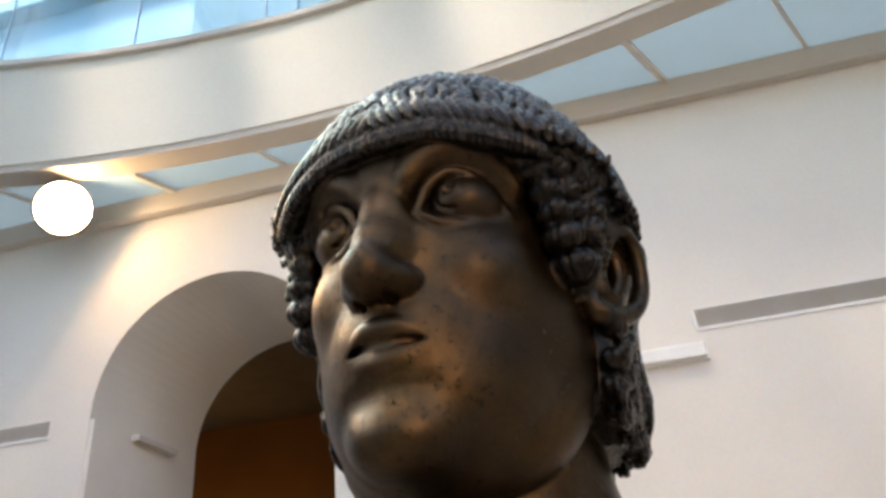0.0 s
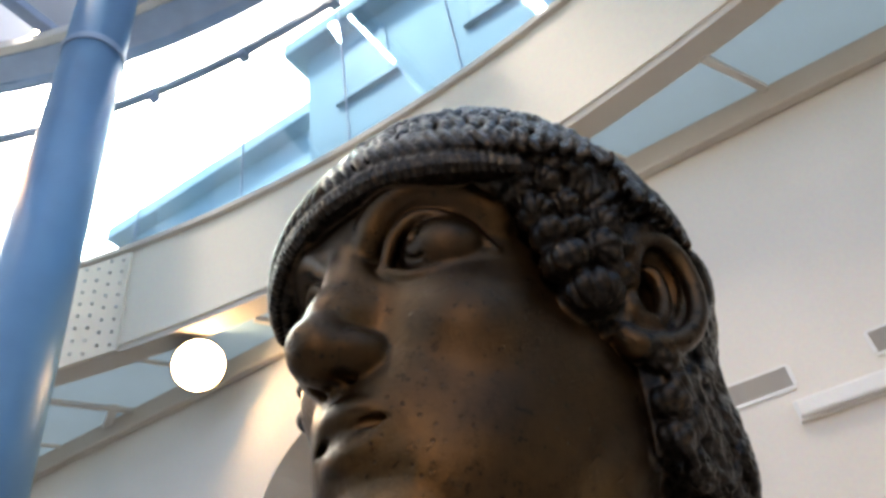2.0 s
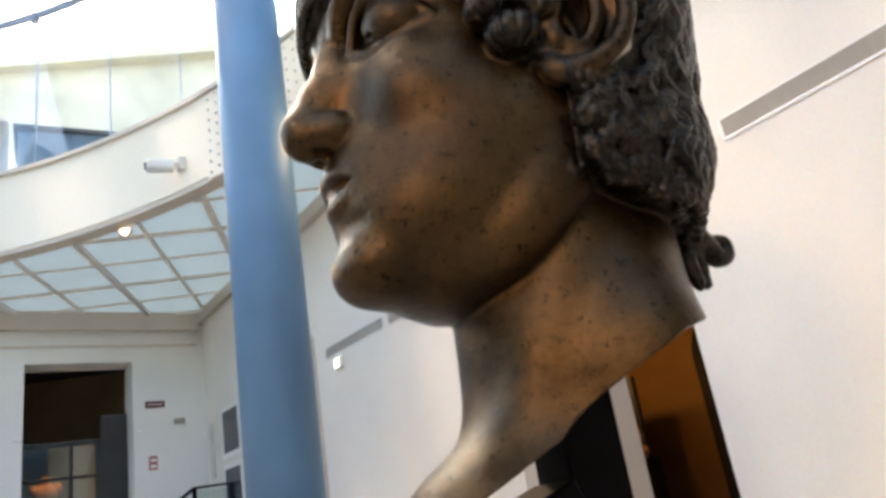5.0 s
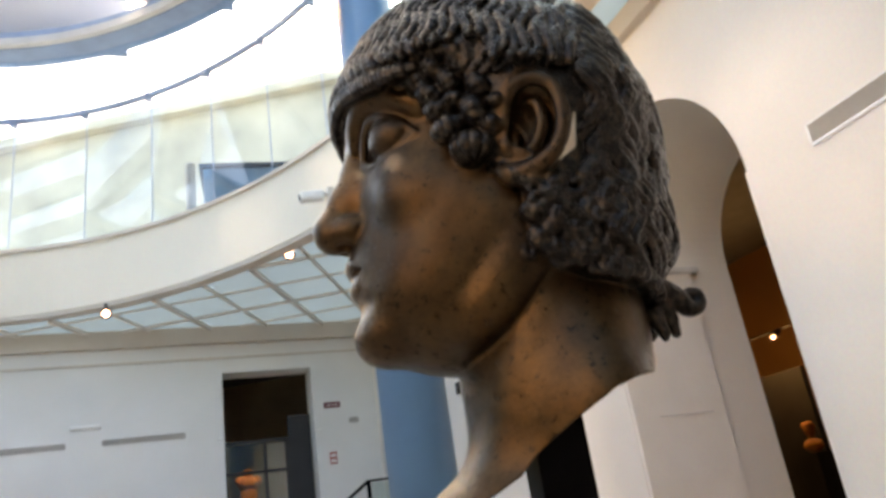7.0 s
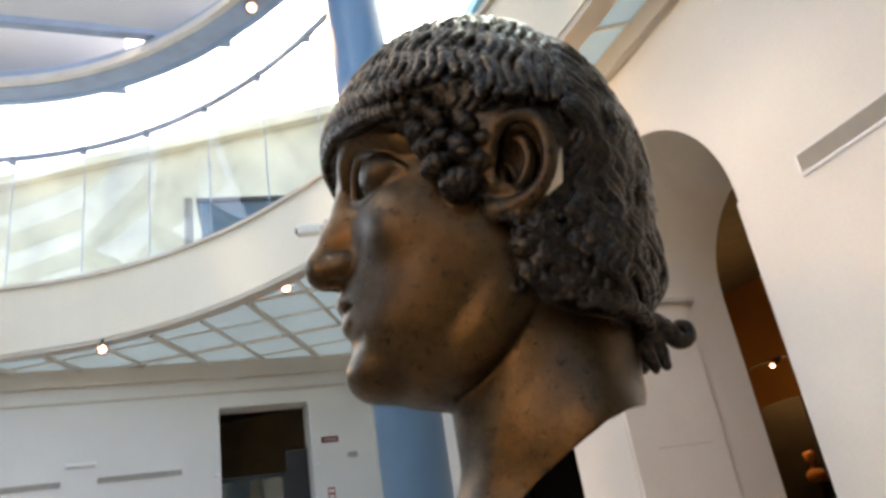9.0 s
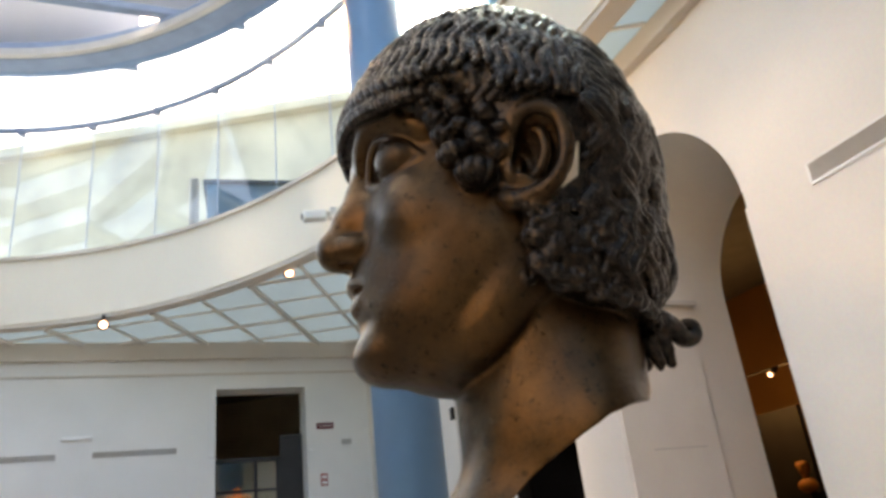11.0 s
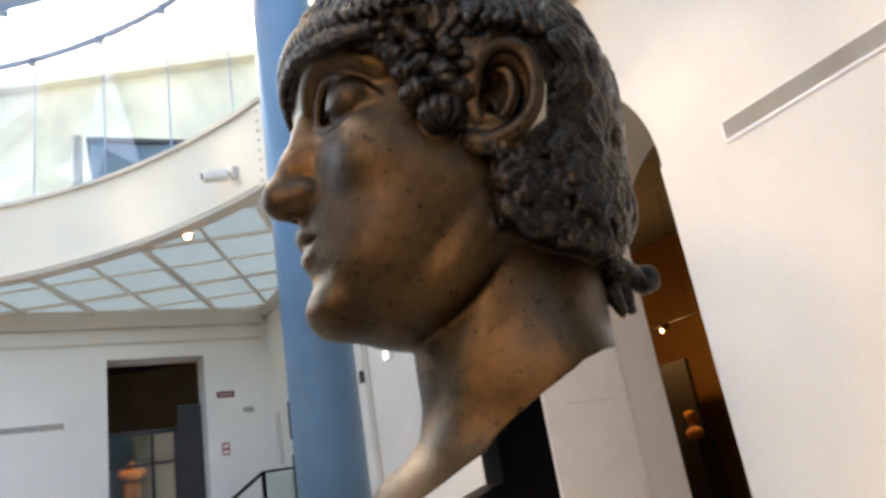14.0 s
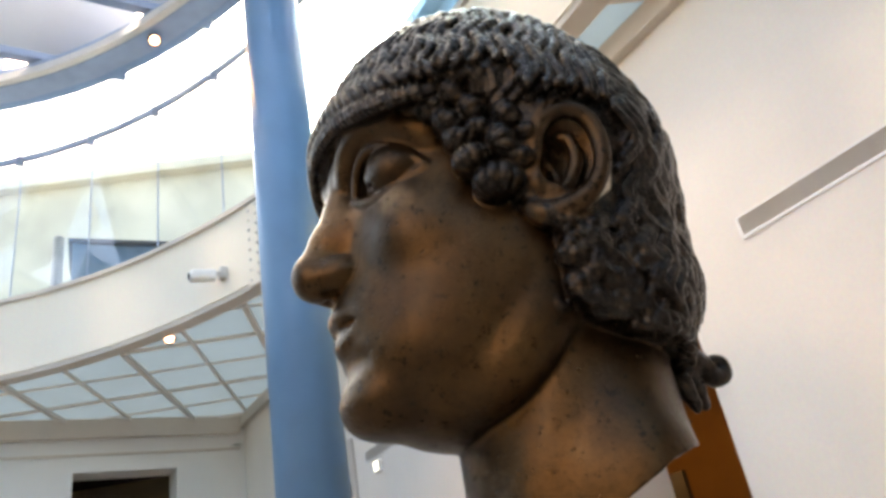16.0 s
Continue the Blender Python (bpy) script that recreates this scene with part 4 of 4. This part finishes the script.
def batten(name, m, w, h, d, label):
    t = thing(name, (0, 0, 0), label, "emergency light", "emergency lights")
    t.matrix_basis = m
    bm = bmesh.new()
    box(bm, (-w / 2, -d * 0.45, -h / 2), (w / 2, 0.0, h / 2), 0.006)
    part("housing", bm, WHITE, t).matrix_parent_inverse = Matrix()
    bm = bmesh.new()
    box(bm, (-w / 2 + 0.012, -d, -h / 2 + 0.012), (w / 2 - 0.012, -d * 0.45, h / 2 - 0.008), 0.016)
    part("diffuser", bm, WHITE, t, "glossy white diffuser").matrix_parent_inverse = Matrix()


batten("emergency_light", Matrix.Translation((0.425, Y1, 3.395)), 0.545, 0.125, 0.075, "long white emergency light on the wall below the vents")
batten("emergency_light", Matrix.Translation((X0, -2.12, 3.975)) @ Matrix.Rotation(radians(90), 4, 'Z'), 0.48, 0.07, 0.06, "slim white emergency light above the vents")
batten("emergency_light", Matrix.Translation((X0, 3.0 - 0.2, 5.12)) @ Matrix.Rotation(radians(90), 4, 'Z'), 0.16, 0.05, 0.05, "small white box light near the wall corner")

sign = thing("exit_sign", (-6.93, Y1 - 0.03, 3.42), "small lit white and green exit sign", "exit sign")
bm = bmesh.new()
box(bm, (-7.01, Y1 - 0.06, 3.36), (-6.85, Y1 - 0.002, 3.50), 0.006)
part("box", bm, WHITE, sign)
bm = bmesh.new()
box(bm, (-6.99, Y1 - 0.064, 3.375), (-6.87, Y1 - 0.061, 3.485))
part("panel", bm, SIGN_LIT, sign)
bm = bmesh.new()
box(bm, (X0 + 0.001, 1.95, 3.95), (X0 + 0.02, 2.27, 4.06), 0.003)
s1 = tagged(part("room_sign", bm, RED), "dark red name plate beside the doorway", "sign")
bm = bmesh.new()
box(bm, (X0 + 0.0205, 1.99, 3.995), (X0 + 0.022, 2.23, 4.01))
part("lettering", bm, WHITE, s1, "pale bar of small writing")
bm = bmesh.new()
box(bm, (X0 + 0.001, 1.99, 2.92), (X0 + 0.02, 2.12, 3.14), 0.003)
s2 = tagged(part("fire_sign", bm, RED_BRIGHT), "red and white safety sign on the wall", "sign")
for z in (2.95, 3.05):
    bm = bmesh.new()
    box(bm, (X0 + 0.0205, 2.01, z), (X0 + 0.022, 2.10, z + 0.05))
    part("symbol", bm, WHITE, s2)
for y, z in ((1.83, 3.55), (0.06, 3.55)):
    bm = bmesh.new()
    box(bm, (X0 + 0.001, y - 0.05, z), (X0 + 0.05, y + 0.05, z + 0.04), 0.004)
    tagged(part("door_sensor", bm, WHITE), "tiny white sensor box beside the doorway", "sensor", "door sensors")
# wall panels near the corner
for x0, x1, z0, z1 in ((-11.25, -10.55, 2.95, 3.62), (-11.25, -10.55, 1.95, 2.70)):
    t = thing("wall_screen", ((x0 + x1) / 2, Y1, (z0 + z1) / 2), "dark information screen in a white frame on the wall", "screen", "wall screens")
    bm = bmesh.new()
    box(bm, (x0 - 0.09, Y1 - 0.03, z0 - 0.09), (x1 + 0.09, Y1 - 0.001, z1 + 0.09), 0.005)
    part("frame", bm, WHITE, t)
    bm = bmesh.new()
    box(bm, (x0, Y1 - 0.036, z0), (x1, Y1 - 0.031, z1))
    part("display", bm, SCREEN, t)
bm = bmesh.new()
box(bm, (-11.95, Y1 - 0.04, 2.62), (-11.80, Y1 - 0.001, 3.55), 0.004)
tagged(part("notice_board", bm, GRILLE), "narrow grey notice board beside the corner", "board")
bm = bmesh.new()
box(bm, (-7.72, Y1 - 0.05, 0.0), (-7.60, Y1 - 0.001, 3.95), 0.006)
tagged(part("trim_jamb", bm, SOFFIT), "tan painted vertical strip on the wall", "trim", kind="structure")
bm = bmesh.new()
box(bm, (-7.90, Y1 - 0.05, 3.26), (-7.80, Y1 - 0.001, 3.42), 0.004)
tagged(part("wall_switch_box", bm, BLACK_MATT), "small dark switch box on the wall", "switch")

# ---- stair platform and glazed rail before the doorway wall ----
bm = bmesh.new()
box(bm, (X0, 2.2, 0.0), (X0 + 2.2, Y1, 1.42))
for i in range(8):
    box(bm, (X0 + 0.4, 2.2 - 0.26 * (i + 1), 0.0), (X0 + 2.2, 2.2 - 0.26 * i, 1.42 - 0.1775 * (i + 1)))
tagged(part("stairs", bm, FLOOR), "pale stone steps up to a small landing", "stairs", kind="structure")
rail = thing("stair_rail", (X0 + 1.2, 2.2, 1.42), "dark steel stair rail with glass infill", "railing")
RX_ = X0 + 1.25
for y, z0, z1 in ((2.34, 1.42, 2.46), (1.30, 0.70, 1.78), (2.92, 1.42, 2.46)):
    bm = bmesh.new()
    box(bm, (RX_ - 0.02, y - 0.035, z0), (RX_ + 0.02, y + 0.035, z1), 0.004)
    part("post", bm, BLACK, rail)
bm = bmesh.new()
rod(bm, (RX_, 2.34, 2.46), (RX_, 0.75, 1.40), 0.028)
part("handrail", bm, BLACK, rail)
bm = bmesh.new()
rod(bm, (RX_, 2.34, 2.46), (RX_, Y1, 2.47), 0.020)
part("handrail", bm, BLACK, rail)
bm = bmesh.new()
box(bm, (RX_ - 0.03, 2.40, 1.80), (RX_ + 0.03, 2.90, 1.87), 0.004)
part("lower_rail", bm, BLACK, rail)
bm = bmesh.new()
box(bm, (RX_ - 0.006, 2.40, 1.87), (RX_ + 0.006, 2.90, 2.42))
part("pane", bm, RAIL_GLASS, rail)

# ---- blue column, fascia plate, camera, spotlights ----
CX, CY, CR = -4.83, 1.24, 0.315
bm = bmesh.new()
rod(bm, (CX, CY, 0.06), (CX, CY, 11.0), CR, 64)
col = thing("blue_column", (CX, CY, 0.0), "tall round steel column painted blue", "column")
part("shaft", bm, BLUE, col, smooth=False)
for p in col.children[0].data.polygons:
    p.use_smooth = abs(p.normal.z) < 0.5
bm = bmesh.new()
rod(bm, (CX, CY, 0.0), (CX, CY, 0.06), CR + 0.09, 48)
part("base_ring", bm, STEEL_BLUE, col)
bm = bmesh.new()
rod(bm, (CX, CY, 9.0), (CX, CY, 9.1), CR + 0.02, 48)
part("collar", bm, STEEL_BLUE, col)


def on_ring(x):
    """The angle of the oval on its north side over that x."""
    return math.acos((x - ECX) / EA)


plate = thing("bolted_cover_plate", (-5.15, 2.0, 6.1), "cream metal cover plate dotted with bolts on the fascia", "cover plate")
a0, a1, n = on_ring(-6.70), on_ring(-4.72), 32
bm = bmesh.new()
for i in range(n):
    p, q = ring(a0 + (a1 - a0) * i / n, -0.035), ring(a0 + (a1 - a0) * (i + 1) / n, -0.035)
    r, s = ring(a0 + (a1 - a0) * i / n, -0.001), ring(a0 + (a1 - a0) * (i + 1) / n, -0.001)
    v = [bm.verts.new((*c, z)) for z in (5.58, 6.70) for c in (p, q, s, r)]
    for f in ((0, 1, 2, 3), (7, 6, 5, 4), (0, 4, 5, 1), (1, 5, 6, 2), (2, 6, 7, 3), (3, 7, 4, 0)):
        bm.faces.new([v[k] for k in f])
bmesh.ops.remove_doubles(bm, verts=bm.verts[:], dist=0.0005)
part("plate", bm, FASCIA, plate)
bolt_mesh = None
for i in range(15):
    a = a0 + (a1 - a0) * (i + 0.5) / 15
    p = ring(a, -0.045)
    for j in range(8):
        z = 5.66 + j * 0.138 + (0.03 if i % 2 else -0.01)
        if bolt_mesh is None:
            bm = bmesh.new()
            ball(bm, (0, 0, 0), 0.017, 8)
            bolt = part("bolt", bm, GRILLE, plate)
            bolt.matrix_parent_inverse = plate.matrix_basis.inverted()
            bolt_mesh = bolt.data
        else:
            bolt = new("bolt", bolt_mesh)
            bolt.parent, bolt.matrix_parent_inverse = plate, plate.matrix_basis.inverted()
        bolt.location = (*p, z)

cctv = thing("security_camera", (-7.42, 1.12, 5.95), "small white security camera on the fascia", "security camera")
bm = bmesh.new()
obox(bm, look((-7.13, 0.97, 5.92), (-7.38, -1.38, 5.75)), (0.15, 0.14, 0.32), 0.03)
part("body", bm, WHITE, cctv)
bm = bmesh.new()
rod(bm, (-7.11, 1.06, 5.95), (-7.12, 1.27, 5.97), 0.030)
box(bm, (-7.18, 1.17, 5.89), (-7.06, 1.29, 6.05), 0.01)
part("arm", bm, GRILLE, cctv)
bm = bmesh.new()
rod(bm, (-7.145, 0.825, 5.910), (-7.150, 0.795, 5.907), 0.045, 16)
part("lens", bm, BLACK_MATT, cctv)


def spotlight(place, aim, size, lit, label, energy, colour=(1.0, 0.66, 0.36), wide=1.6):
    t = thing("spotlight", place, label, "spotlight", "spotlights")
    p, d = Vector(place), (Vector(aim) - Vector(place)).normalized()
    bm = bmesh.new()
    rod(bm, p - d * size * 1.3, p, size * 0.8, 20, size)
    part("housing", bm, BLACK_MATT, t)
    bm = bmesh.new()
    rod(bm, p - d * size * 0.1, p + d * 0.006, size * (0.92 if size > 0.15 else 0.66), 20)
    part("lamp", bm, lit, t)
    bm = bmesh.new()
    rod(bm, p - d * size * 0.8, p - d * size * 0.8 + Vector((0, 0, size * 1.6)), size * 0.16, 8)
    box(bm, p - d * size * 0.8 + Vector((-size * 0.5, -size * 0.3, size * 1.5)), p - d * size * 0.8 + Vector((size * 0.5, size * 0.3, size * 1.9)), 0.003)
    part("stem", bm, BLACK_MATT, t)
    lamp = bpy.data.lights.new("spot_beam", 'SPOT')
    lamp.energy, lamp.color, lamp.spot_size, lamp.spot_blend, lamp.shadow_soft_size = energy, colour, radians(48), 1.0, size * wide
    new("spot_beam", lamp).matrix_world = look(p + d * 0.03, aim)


spotlight((-4.14, 2.46, 5.36), (-0.45, -0.25, 2.6), 0.24, LAMP_ON, "lit halogen spotlight below the fascia", 4)
# unseen spotlight added behind the walk to warm the head's cheek
spotlight((4.4, -9.55, 5.42), (-0.1, 0.6, 2.7), 0.10, LAMP_SMALL, "unseen warm spotlight added below the fascia", 180, (1.0, 0.70, 0.43), 9.0)
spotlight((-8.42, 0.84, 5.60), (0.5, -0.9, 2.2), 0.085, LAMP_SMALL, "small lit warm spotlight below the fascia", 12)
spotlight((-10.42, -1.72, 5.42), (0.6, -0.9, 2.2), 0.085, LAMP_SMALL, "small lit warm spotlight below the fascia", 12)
spotlight((-8.0, 0.55, 10.42), (0.4, -0.8, 2.4), 0.11, LAMP_SMALL, "small lit spotlight on the roof ring", 20)

# ---- glazing above the fascia ----
TUBE, ROOF_Z = 9.25, 10.55
glazing = thing("window_1", (ECX, ECY, 6.8), "tall oval glass clerestory above the fascia", "glazing", kind="structure")
angles = ring_angles(1.25)
for a, b in zip(angles, angles[1:] + [angles[0] + 2 * math.pi]):
    for z0, z1 in ((6.80, TUBE - 0.05), (TUBE + 0.05, ROOF_Z)):
        p, q = Vector((*ring(a, 0.1), 0)), Vector((*ring(b, 0.1), 0))
        bm = bmesh.new()
        m = Matrix.Translation(((p.x + q.x) / 2, (p.y + q.y) / 2, (z0 + z1) / 2)) @ Matrix.Rotation(math.atan2(q.y - p.y, q.x - p.x), 4, 'Z')
        obox(bm, m, ((q - p).length - 0.016, 0.016, z1 - z0))
        ob = part("pane", bm, GLASS_BLUE if z0 < TUBE and p.x > -6.0 and p.y > 0 else GLASS, glazing)
        ob.visible_shadow = False
    p = ring(a, 0.1)
    bm = bmesh.new()
    rod(bm, (*p, 6.80), (*p, TUBE), 0.010, 6)
    part("mullion", bm, STEEL_BLUE, glazing)
    bm = bmesh.new()
    t = ring(a, 0.02)
    box(bm, (t[0] - 0.06, t[1] - 0.06, TUBE - 0.10), (t[0] + 0.06, t[1] + 0.06, TUBE + 0.05), 0.01)
    part("clamp", bm, STEEL_BLUE, glazing)
bm = bmesh.new()
band(bm, -0.03, 0.05, TUBE - 0.045, TUBE + 0.045)
part("glazing_tube", bm, STEEL_BLUE, glazing)

# ---- roof: ring beam, tilted panels between beams, glazed strips ----
bm = bmesh.new()
band(bm, -0.30, 0.25, ROOF_Z, ROOF_Z + 0.38)
roof = tagged(part("roof_ring", bm, STEEL_BLUE), "blue-grey steel ring beam under the roof", "roof beam", kind="structure")
bm = bmesh.new()
band(bm, -0.42, -0.30, ROOF_Z + 0.02, ROOF_Z + 0.16)
part("cable_tray", bm, GRILLE, roof)
panels = tagged(new("roof"), "white and grey folded roof panels with glazed strips", "roof", kind="structure")
panels.empty_display_size = 0.1
x = ECX - EA
step = 1.7
k = 0
while x < ECX + EA:
    half = EB * math.sqrt(max(1 - ((x + step / 2 - ECX) / EA) ** 2, 0)) + 0.2
    y0, y1 = ECY - half, ECY + half
    bm = bmesh.new()
    z = ROOF_Z + 0.40
    v = [bm.verts.new(c) for c in ((x, y0, z + 0.05), (x, y1, z + 0.05), (x + step * 0.68, y1, z + 1.0), (x + step * 0.68, y0, z + 1.0))]
    v2 = [bm.verts.new((c.co.x, c.co.y, c.co.z + 0.08)) for c in v]
    bm.faces.new(v[::-1])
    bm.faces.new(v2)
    for i in range(4):
        bm.faces.new((v[i], v[(i + 1) % 4], v2[(i + 1) % 4], v2[i]))
    part("panel", bm, ROOF, panels)
    bm = bmesh.new()
    box(bm, (x - 0.09, y0, z - 0.02), (x + 0.09, y1, z + 0.50), 0.01)
    part("beam", bm, STEEL_BLUE, panels)
    bm = bmesh.new()
    box(bm, (x + step * 0.69, y0, z + 1.0), (x + step + 0.0, y1, z + 1.02))
    ob = part("glazed_strip", bm, GLASS, panels)
    ob.visible_shadow = False
    x += step
    k += 1

# ---- terrace and buildings outside ----
bm = bmesh.new()
band(bm, 0.30, 14.0, 6.45, 6.60, 96)
tagged(part("terrace", bm, ROOF_GREY), "grey flat terrace roof outside the glass", "terrace", kind="structure")
block = thing("plant_box", (-12.1, 0.75, 6.6), "blue-grey glazed box standing on the terrace", "roof box")
m = Matrix.Translation((-12.1, 0.75, 7.62)) @ Matrix.Rotation(radians(82.8), 4, 'Z')
bm = bmesh.new()
obox(bm, m, (1.6, 1.2, 2.05), 0.02)
part("body", bm, WIN_BLUE, block)
bm = bmesh.new()
obox(bm, m @ Matrix.Translation((0, 0, 1.06)), (1.75, 1.35, 0.08), 0.01)
part("cap", bm, BLACK_MATT, block)
bm = bmesh.new()
obox(bm, m @ Matrix.Translation((-0.05, 0.62, 0.25)), (0.75, 0.03, 0.9), 0.01)
part("window", bm, WING, block)
bm = bmesh.new()
rod(bm, (-11.2, -0.37, 6.6), (-11.2, -0.37, 8.5), 0.09, 16)
tagged(part("flue_pipe", bm, GRILLE_DARK), "dark flue pipe standing on the terrace", "pipe")


def building(name, m, size, rows, cols, material, label):
    """A block with a cornice, a low roof and rows of recessed windows on its front."""
    b = thing(name, (0, 0, 0), label, "building", "buildings outside")
    b.matrix_basis = m
    w, d, h = size
    bm = bmesh.new()
    box(bm, (-w / 2, 0, 0), (w / 2, d, h))
    part("wall", bm, material, b).matrix_parent_inverse = Matrix()
    bm = bmesh.new()
    box(bm, (-w / 2 - 0.3, -0.35, h), (w / 2 + 0.3, d + 0.3, h + 0.35), 0.03)
    part("cornice", bm, material, b).matrix_parent_inverse = Matrix()
    for r in range(rows):
        for c in range(cols):
            x, z = -w / 2 + w * (c + 0.5) / cols, h * (r + 0.55) / rows
            bm = bmesh.new()
            box(bm, (x - 0.5, -0.03, z - 0.7), (x + 0.5, 0.05, z + 0.7), 0.01)
            win = part("window", bm, WIN_BLUE, b)
            win.matrix_parent_inverse = Matrix()
            bm = bmesh.new()
            box(bm, (x - 0.65, -0.10, z - 0.82), (x + 0.65, 0.0, z - 0.71), 0.01)
            sill = part("sill", bm, material, win)
            sill.matrix_parent_inverse = Matrix()


building("town_house", Matrix.Translation((-17.5, 3.0, 1.0)) @ Matrix.Rotation(radians(62), 4, 'Z'), (22.0, 5.0, 13.4), 0, 0, CREAM, "plain cream rendered house wall seen through the glass")
building("museum_wing", Matrix.Translation((2.6, 5.4, 6.6)), (15.5, 5.0, 7.2), 3, 6, WING, "blue-grey museum wing with dark windows beyond the terrace")
# block added so that blue, not white sky, fills these panes
building("annex_building", Matrix.Translation((-8.1, 6.2, 6.6)), (5.6, 4.0, 6.4), 0, 0, BACKDROP, "plain pale blue-grey block added as a backdrop beyond the terrace")
bm = bmesh.new()
box(bm, (-300, -300, -1.0), (300, 300, -0.6))
tagged(part("ground", bm, ROOF_GREY), "grey town ground round the museum", "ground", kind="structure")
